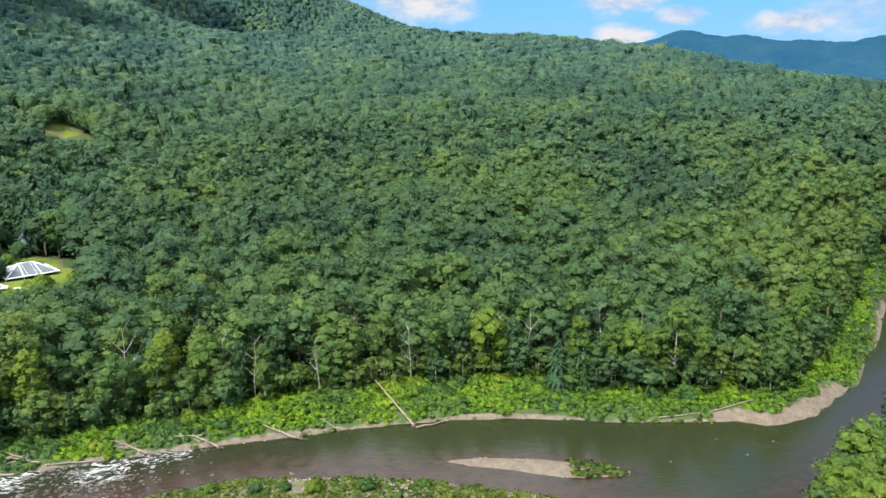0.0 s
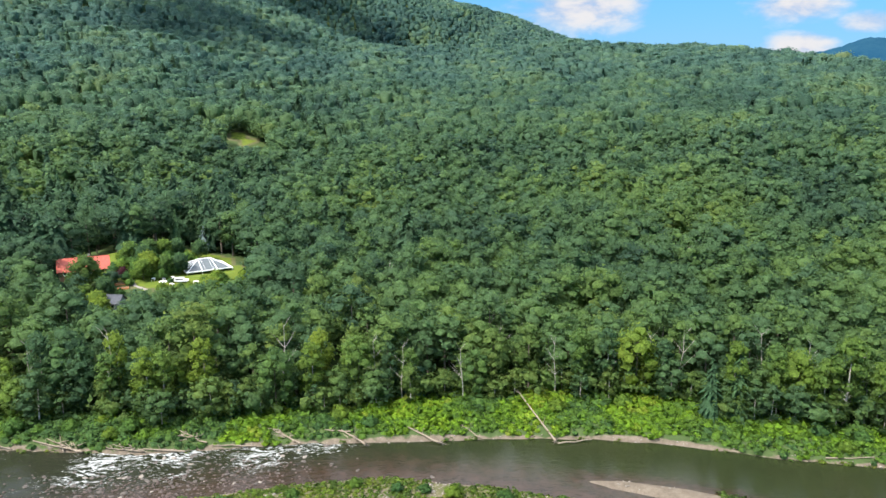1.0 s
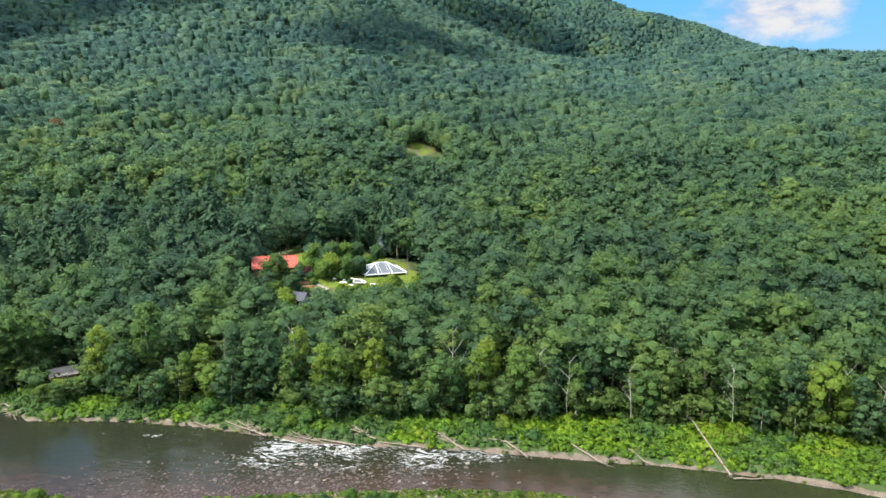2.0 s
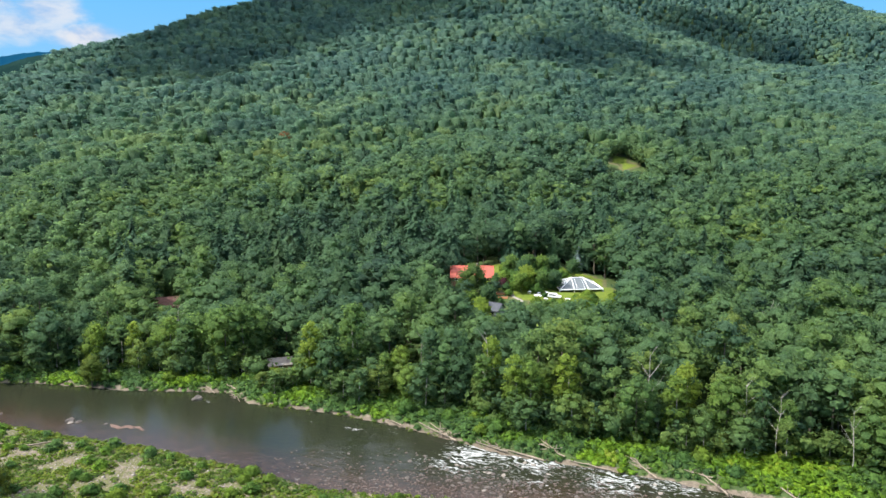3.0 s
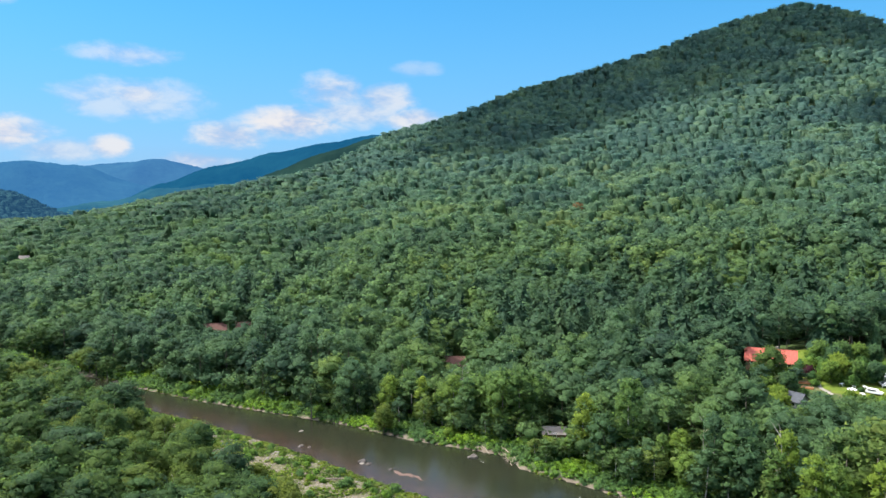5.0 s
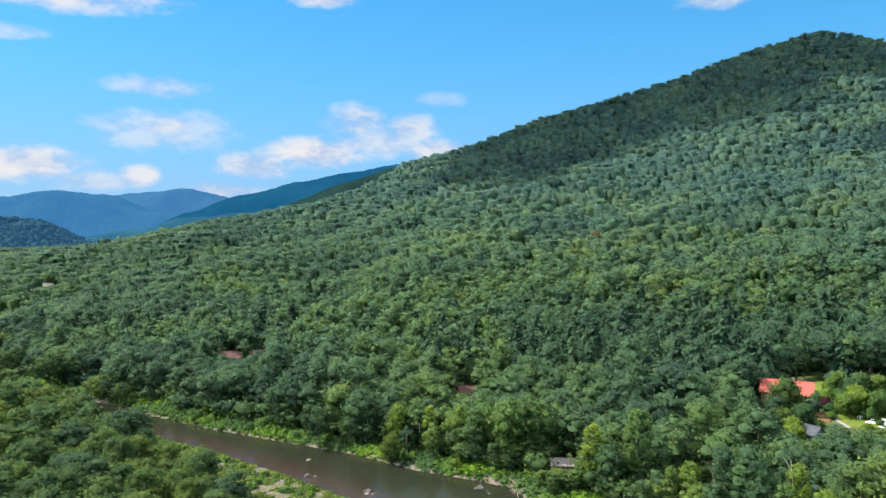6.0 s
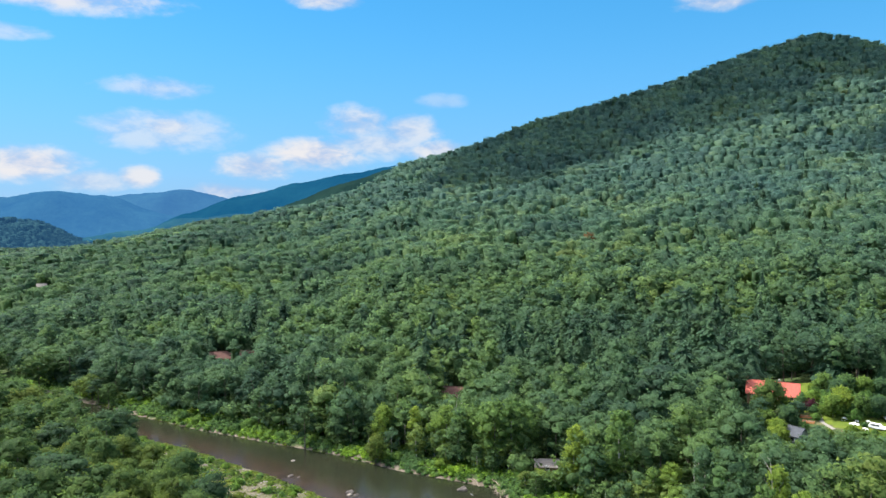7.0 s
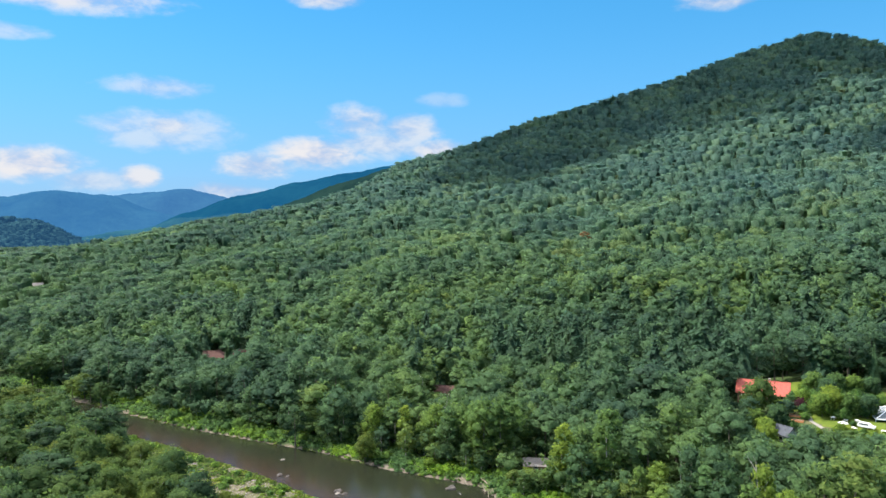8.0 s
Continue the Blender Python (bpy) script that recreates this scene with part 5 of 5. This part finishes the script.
def debris(x, y, n, wide, seed):
    """A tangle of stripped branches left by high water."""
    q = np.random.default_rng(seed)
    pile = hold("debris_pile", Matrix.Translation(on(x, y, 0)), "tangled heap of bleached driftwood at the water's edge", "driftwood", "driftwood on the bank")
    for _ in range(n):
        a = np.array([q.uniform(-wide, wide), q.uniform(-1.2, 1.0), q.uniform(0, 0.9)])
        b = a + [q.uniform(-2.6, 2.6), q.uniform(-1.4, 1.4), q.uniform(-0.3, 0.9)]
        new("stick", mesh_arrays("stick", *limb(a, b, 0.13, 0.05, 5), [M_DRIFT])).parent = pile


for i, (x, y, n, wide) in enumerate([(-171, 109.4, 24, 2.6), (-110.5, 127.4, 16, 3.4), (-97, 129.6, 18, 3.0), (-86, 135.8, 10, 2.4), (-65.5, 142, 12, 2.2), (-50.5, 144.6, 6, 1.6)]):
    debris(x, y, n, wide, 430 + i)


# ---- the homestead and the other houses ----
M_RED = plain("red_metal_roof", (0.34, 0.062, 0.042), (0.50, 0.125, 0.085), 0.55, 1.4)
M_DARKRED = plain("dark_red_shingles", (0.095, 0.048, 0.040), (0.155, 0.078, 0.064), 0.85, 1.2)
M_GREYROOF = plain("weathered_metal_roof", (0.17, 0.15, 0.135), (0.28, 0.25, 0.225), 0.6, 0.8)
M_BROWNROOF = plain("brown_metal_roof", (0.17, 0.145, 0.130), (0.27, 0.235, 0.210), 0.7, 0.8)
M_SLATE = plain("dark_slate_roof", (0.045, 0.050, 0.060), (0.090, 0.097, 0.112), 0.7, 1.0)
M_WOODWALL = plain("stained_timber_wall", (0.12, 0.075, 0.045), (0.22, 0.14, 0.085), 0.85, 1.4)
M_WHITE = plain("white_paint", (0.70, 0.70, 0.69), (0.82, 0.82, 0.81), 0.5, 0.6)
M_WALLWHITE = plain("pale_siding", (0.30, 0.33, 0.37), (0.42, 0.45, 0.49), 0.7, 1.0)
M_DARKGLASS = plain("window_glass", (0.02, 0.025, 0.03), (0.04, 0.045, 0.05), 0.08, 0.5, 0.6)
M_FILM = plain("translucent_roof_panel", (0.07, 0.085, 0.095), (0.15, 0.17, 0.18), 0.55, 0.5, 0.25)
M_TYRE = plain("tyre_rubber", (0.02, 0.02, 0.02), (0.04, 0.04, 0.04), 0.9, 3.0)
M_ORANGE = plain("orange_clay", (0.40, 0.15, 0.06), (0.55, 0.24, 0.10), 0.8, 1.0)
M_PATH = plain("pale_gravel_path", (0.20, 0.18, 0.155), (0.30, 0.275, 0.24), 0.95, 1.5)


def box(bm, x0, y0, z0, x1, y1, z1):
    m = Matrix.Translation(((x0 + x1) / 2, (y0 + y1) / 2, (z0 + z1) / 2)) @ Matrix.Diagonal((x1 - x0, y1 - y0, z1 - z0, 1))
    return bmesh.ops.create_cube(bm, size=1, matrix=m)


def boxed(name, mat, parent, *dims, label="", bevel=0.02):
    bm = bmesh.new()
    box(bm, *dims)
    bmesh.ops.bevel(bm, geom=bm.edges[:], offset=bevel, segments=1, affect="EDGES")
    return part(name, bm, mat, parent, label)


def prism(name, mat, parent, ring, y0, y1, label=""):
    """A slab with the profile ring (x, z), from y0 to y1."""
    bm = bmesh.new()
    a, b = [bm.verts.new((x, y0, z)) for x, z in ring], [bm.verts.new((x, y1, z)) for x, z in ring]
    bm.faces.new(a), bm.faces.new(b[::-1])
    for i in range(len(ring)):
        j = (i + 1) % len(ring)
        bm.faces.new((a[j], a[i], b[i], b[j]))
    bmesh.ops.recalc_face_normals(bm, faces=bm.faces[:])
    return part(name, bm, mat, parent, label)


def beam(a, b, w=0.16):
    V, F = limb(a, b, w, w, 4)
    return V, F


def seat(x, y, turn=0.0, sink=0.15):
    """Where a building of about 10 m stands: on the lowest ground under it."""
    z = float(height(np.array([x - 4.0, x + 4, x, x, x]), np.array([y, y, y - 4.0, y + 4, y])).mean())
    return pose(x, y, z - sink, 0, 0, turn)


def house(m, length, depth, wall_h, rise, roof_mat, wall_mat, label, windows=3, chimney=False, roof_label=""):
    """A gabled house; the ridge runs along its own y."""
    ob = hold("house", m, label, "house")
    d, l = depth / 2, length / 2
    prism("wall", wall_mat, ob, [(-d, -1.6), (d, -1.6), (d, wall_h), (0, wall_h + rise - 0.05), (-d, wall_h)], -l, l)
    o, e = 0.55, 0.55 * rise / d
    for s in (-1, 1):
        pr = [(0, wall_h + rise), (s * (d + o), wall_h - e), (s * (d + o), wall_h - e + 0.16), (0, wall_h + rise + 0.18)]
        r = prism("roof_slope", roof_mat, ob, pr, -l - o, l + o, roof_label)
        for k in np.arange(-l - o + 0.25, l + o, 0.62):         # standing seams
            a, b = (s * 0.08, k, wall_h + rise + 0.17), (s * (d + o), k, wall_h - e + 0.175)
            rib = new("seam", mesh_arrays("seam", *beam(a, b, 0.035), [roof_mat]))
            rib.parent = r
    boxed("ridge_cap", roof_mat, ob, -0.14, -l - o, wall_h + rise + 0.15, 0.14, l + o, wall_h + rise + 0.24)
    for s in (-1, 1):
        for i in range(windows):
            y = -l + length * (i + 0.5) / windows
            w = boxed("window", M_WHITE, ob, s * (d + 0.03) - 0.06, y - 0.6, 0.95, s * (d + 0.03) + 0.06, y + 0.6, 2.15)
            boxed("pane", M_DARKGLASS, w, s * (d + 0.06) - 0.05, y - 0.5, 1.05, s * (d + 0.06) + 0.05, y + 0.5, 2.05)
    boxed("door", M_WHITE, ob, -0.5, -l - 0.06, 0, 0.5, -l + 0.02, 2.05)
    if chimney:
        boxed("chimney", M_GREYROOF, ob, -1.1, 1.4, wall_h + rise * 0.4, -0.4, 2.1, wall_h + rise + 0.9)
    return ob


house(seat(-166, 208, -51.4, 0.6), 15, 8, 2.5, 3.2, M_RED, M_WOODWALL, "long timber house with a bright red metal roof", 4, True)
house(seat(-141, 187, -80, 0.1), 6.4, 5.2, 2.7, 1.7, M_SLATE, M_WALLWHITE, "small pale cottage with a dark slate roof", 2)
house(seat(-252.5, 134.5, -28, 0.2), 9, 7, 3.0, 2.6, M_DARKRED, M_WOODWALL, "dark red roofed cabin hidden among tall trees", 2)
house(seat(-364, 66.5, -11, 0.2), 22, 8, 3.0, 2.6, M_DARKRED, M_WOODWALL, "long brown-red roofed house in the woods", 3)
house(seat(-648, -37, 0, 0.2), 8, 6, 4.2, 2.4, M_GREYROOF, M_WALLWHITE, "far pale house with a weathered roof in the forest", 3)
house(seat(-176, 128, -30, 0.2), 6.5, 5.5, 1.9, 1.2, M_BROWNROOF, M_WOODWALL, "low shed with a weathered brown-grey metal roof", 1)


def pavilion(m, label):
    """A low hipped roof of white beams and dull translucent panels on short posts."""
    ob = hold("pavilion", m, label, "pavilion")
    l, w, e, r, k = 7.7, 6.6, 1.0, 3.9, 2.1
    low = [(-l, -w, e), (-k - 0.5, -w, e), (k + 0.5, -w, e), (l, -w, e), (l, w, e), (k + 0.5, w, e), (-k - 0.5, w, e), (-l, w, e)]
    top = [(-k, 0, r), (k, 0, r)]
    fans = [0, 0, 1, 1, 1, 1, 0, 0]
    for i, a in enumerate(low):
        n = (i + 1) % 8
        b = low[n]
        new("eave_beam", mesh_arrays("eave_beam", *beam(a, b, 0.22), [M_WHITE])).parent = ob
        new("rafter", mesh_arrays("rafter", *beam(a, top[fans[i]], 0.18), [M_WHITE])).parent = ob
        new("post", mesh_arrays("post", *beam((a[0], a[1], -0.9), a, 0.12), [M_WHITE])).parent = ob
        ring = [a, b, top[fans[n]]] + ([top[fans[i]]] if fans[n] != fans[i] else [])
        bm = bmesh.new()
        f = bm.faces.new([bm.verts.new((x, y, z - 0.08)) for x, y, z in ring])
        ext = bmesh.ops.extrude_face_region(bm, geom=[f])
        bmesh.ops.translate(bm, verts=[v for v in ext["geom"] if isinstance(v, bmesh.types.BMVert)], vec=(0, 0, 0.05))
        bmesh.ops.recalc_face_normals(bm, faces=bm.faces[:])
        part("roof_panel", bm, M_FILM, ob)
    new("ridge_beam", mesh_arrays("ridge_beam", *beam(top[0], top[1], 0.2), [M_WHITE])).parent = ob
    for s in (-1, 1):
        for f in (-0.5, 0.0, 0.5):          # slender rafters of the two ends
            new("glazing_bar", mesh_arrays("glazing_bar", *beam((s * l, f * w, e), (s * k, 0, r), 0.07), [M_WHITE])).parent = ob
        for x in (-0.62, 0.62):
            new("glazing_bar", mesh_arrays("glazing_bar", *beam((x * k, s * w, e), (x * k, 0, r), 0.05), [M_WHITE])).parent = ob


pavilion(seat(-132.3, 225.9, 46, 0.2), "low white framed garden pavilion with grey translucent roof panels")


def car(m, label, paint):
    ob = hold("car", m, label, "car", "parked vehicles")
    prism("body", paint, ob, [(-2.2, 0.35), (2.2, 0.35), (2.25, 0.8), (1.2, 0.95), (0.6, 1.5), (-1.9, 1.55), (-2.2, 0.95)], -0.88, 0.88)
    for s in (-1, 1):
        boxed("side_window", M_DARKGLASS, ob, -1.6, s * 0.885 - 0.01, 1.0, 0.6, s * 0.885 + 0.01, 1.4, bevel=0.004)
        for x in (-1.35, 1.4):
            V, F = limb((x, s * 0.7, 0.34), (x, s * 0.92, 0.34), 0.34, 0.34, 14)
            t = new("wheel", mesh_arrays("wheel", V, F, [M_TYRE], smooth=True))
            t.parent = ob
            V, F = limb((x, s * 0.74, 0.34), (x, s * 0.93, 0.34), 0.2, 0.02, 10)
            new("rim", mesh_arrays("rim", V, F, [M_GREYROOF])).parent = t


for x, y, a in [(-131.2, 209.4, 20)]:
    car(seat(x, y, a, 0.02), "white car parked on the grass by the pavilion", M_WHITE)
car(seat(-146, 184.5, 30, 0.02), "dark car parked beside the small cottage", M_SLATE)


def garden_table(m, label):
    ob = hold("garden_table", m, label, "table", "garden furniture")
    boxed("tabletop", M_WHITE, ob, -0.9, -0.5, 0.70, 0.9, 0.5, 0.76)
    for x in (-0.75, 0.75):
        for y in (-0.4, 0.4):
            boxed("leg", M_WHITE, ob, x - 0.04, y - 0.04, -0.1, x + 0.04, y + 0.04, 0.70, bevel=0.005)


def parasol(m, label):
    ob = hold("parasol", m, label, "parasol", "garden furniture")
    new("pole", mesh_arrays("pole", *limb((0, 0, -0.2), (0, 0, 2.4), 0.035, 0.03, 6), [M_WHITE])).parent = ob
    V = np.array([(0, 0, 2.6)] + [(math.cos(i * 0.785) * 1.4, math.sin(i * 0.785) * 1.4, 2.05) for i in range(8)] + [(0, 0, 2.54)] + [(math.cos(i * 0.785) * 1.37, math.sin(i * 0.785) * 1.37, 2.0) for i in range(8)])
    F = [(0, 1 + i, 1 + (i + 1) % 8) for i in range(8)] + [(9, 10 + (i + 1) % 8, 10 + i) for i in range(8)]
    new("canopy", mesh_arrays("canopy", V, np.array(F), [M_WHITE])).parent = ob


for x, y in [(-139.5, 215.6), (-132.2, 205.6), (-123.9, 213.0), (-121.6, 214.6), (-140.5, 209.4), (-136.2, 207.4), (-119.6, 216.2), (-141.5, 213), (-139, 206), (-137.6, 209.6), (-143.5, 207), (-124.8, 209.6), (-127, 211.2), (-121.5, 210.8), (-134.4, 209.8)]:
    garden_table(seat(x, y, x * 7, 0), "white garden table on the lawn")
for x, y in [(-145.2, 221.4), (-133.7, 203.0), (-122.4, 211.0)]:
    parasol(seat(x, y, 0, 0), "open white parasol on the lawn")


def bed(m, label):
    ob = hold("planter", m, label, "planter", "garden beds")
    for a in ((-1.6, -0.7, 1.6, -0.6), (-1.6, 0.6, 1.6, 0.7), (-1.6, -0.6, -1.5, 0.6), (1.5, -0.6, 1.6, 0.6)):
        boxed("board", M_ORANGE, ob, a[0], a[1], -0.25, a[2], a[3], 0.45, bevel=0.008)
    boxed("soil", M_BARK, ob, -1.5, -0.6, -0.2, 1.5, 0.6, 0.36, bevel=0.01)


for x, y, a in [(-144.5, 198, 30), (-147, 200, 30), (-143, 231, 30), (-139, 233, 10)]:
    bed(seat(x, y, a, 0), "raised garden bed with orange-brown boards")

path = []
for a, b in zip([(-154, 213), (-150, 209), (-146, 204), (-142, 200.5)], [(-150, 209), (-146, 204), (-142, 200.5), (-137, 199)]):
    path.append((a, b))
bm = bmesh.new()
left, right = [], []
pts = [path[0][0]] + [p[1] for p in path]
for i, (x, y) in enumerate(pts):
    ax, ay = pts[max(i - 1, 0)]
    cx, cy = pts[min(i + 1, len(pts) - 1)]
    n = Vector((-(cy - ay), cx - ax, 0)).normalized() * 0.55
    for s, side_list in ((1, left), (-1, right)):
        z = float(height(np.array([x + n.x * s]), np.array([y + n.y * s]))[0])
        side_list.append(bm.verts.new((x + n.x * s, y + n.y * s, z + 0.12)))
for i in range(len(pts) - 1):
    bm.faces.new((left[i], right[i], right[i + 1], left[i + 1]))
tagged(part("footpath", bm, M_PATH, None), "pale gravel footpath across the yard", "path", kind="structure")

# shrubs and small trees of the yard
M_PURPLE = foliage("purple_leaves", [(0.0, (0.035, 0.010, 0.016)), (1.0, (0.065, 0.018, 0.026))], True)
M_BLUEFIR = foliage("blue_needles", [(0.0, (0.085, 0.125, 0.125)), (1.0, (0.120, 0.165, 0.160))], True, 0.3, 0.15)


def yard_bush(x, y, s, mat, label):
    ob = bush(int(abs(x * 7 + y)), label)
    ob.matrix_basis = seat(x, y, x * 13, 0.05) @ Matrix.Diagonal((s, s, s, 1))
    ob.children[0].data.materials[0] = mat
    if ob.children[0].name.startswith("stem"):
        ob.children[0].data.materials[0] = M_BARK
        ob.children[1].data.materials[0] = mat
    ob["group"] = "shrubs in the yard"


yard_bush(-149.5, 205, 1.3, M_PURPLE, "dark purple-leaved shrub by the path")
for x, y, s in [(-143, 212, 1.3), (-146, 216, 1.5), (-140, 224, 1.2), (-137, 219, 0.9), (-150, 222, 1.4), (-133, 201, 1.2), (-126, 205, 1.3), (-143, 194, 1.0), (-137, 229, 1.3), (-153, 199, 1.6), (-129, 202, 1.0), (-113, 219, 1.4), (-120, 205, 1.4), (-146, 226, 1.6), (-136, 196, 0.8)]:
    yard_bush(x, y, s, BUSH_MAT, "rounded green shrub on the lawn")
for x, y, s in [(-127.5, 206.5, 0.8), (-124.5, 207, 1.0), (-122.5, 208.5, 0.9), (-119, 211, 1.2), (-117, 214, 1.3), (-115, 219, 1.4), (-114, 224, 1.4), (-129.5, 206, 0.7), (-116, 229, 1.5), (-133.8, 207.2, 0.6)]:
    yard_bush(x, y, s, BUSH_MAT, "leafy bush at the front of the lawn")
qq = np.random.default_rng(77)
for x, y in zip(qq.uniform(-160, -112, 190), qq.uniform(194, 236, 190)):
    if in_yard(x, y) and math.hypot(x + 166, y - 208) > 11 and math.hypot(x + 130.4, y - 226.8) > 12.5 and math.hypot(x + 130.5, y - 208) > 5 and math.hypot(x + 139, y - 201) > 4.5 and math.hypot(x + 134, y - 205) > 4 and math.hypot(x + 145, y - 197) > 3.5:
        yard_bush(x, y, qq.uniform(0.5, 1.0) if y < 203 else qq.uniform(0.7, 1.7), BUSH_MAT, "rounded green shrub on the lawn")
c, w = conifer(140, h=11, rad=2.4, tiers=14, points=10, low=0.6)
blue = tree_kind("tree", "pale blue-grey spruce at the edge of the lawn", c, w, M_BLUEFIR, M_BARK)
blue.matrix_basis = seat(-146, 250, 0, 0.1)
c, w = broadleaf(141, h=13.2, rad=5.2, low=2.0, **NEARK)
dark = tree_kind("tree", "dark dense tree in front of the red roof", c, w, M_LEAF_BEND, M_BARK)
dark.matrix_basis = seat(-154.5, 194, 40, 0.1)
c, w = broadleaf(143, h=17, rad=5.0, low=5.0, **NEARK)
M_RUST = foliage("rust_leaves", [(0.0, (0.115, 0.085, 0.040)), (1.0, (0.160, 0.105, 0.045))], True)
rust = tree_kind("tree", "single rust-brown tree standing among the green crowns", c, w, M_RUST, M_BARK)
rust.matrix_basis = seat(-424, 321, 0, 0.3)
c, w = broadleaf(142, h=7.5, rad=2.9, low=1.2, **NEARK)
for x, y in [(-146.5, 191.8), (-140.5, 181.2), (-143.6, 184.0), (-136, 216.5), (-150, 187), (-142, 205), (-149, 216), (-119, 206), (-112, 214), (-158, 193), (-149, 228), (-141, 208), (-138, 211), (-144, 211), (-152, 224), (-156, 219), (-147, 233), (-141, 238)]:
    t = tree_kind("tree", "small leafy tree beside the lawn", c, w, M_LEAF_OB, M_BARK)
    t.matrix_basis = seat(x, y, x, 0.1)
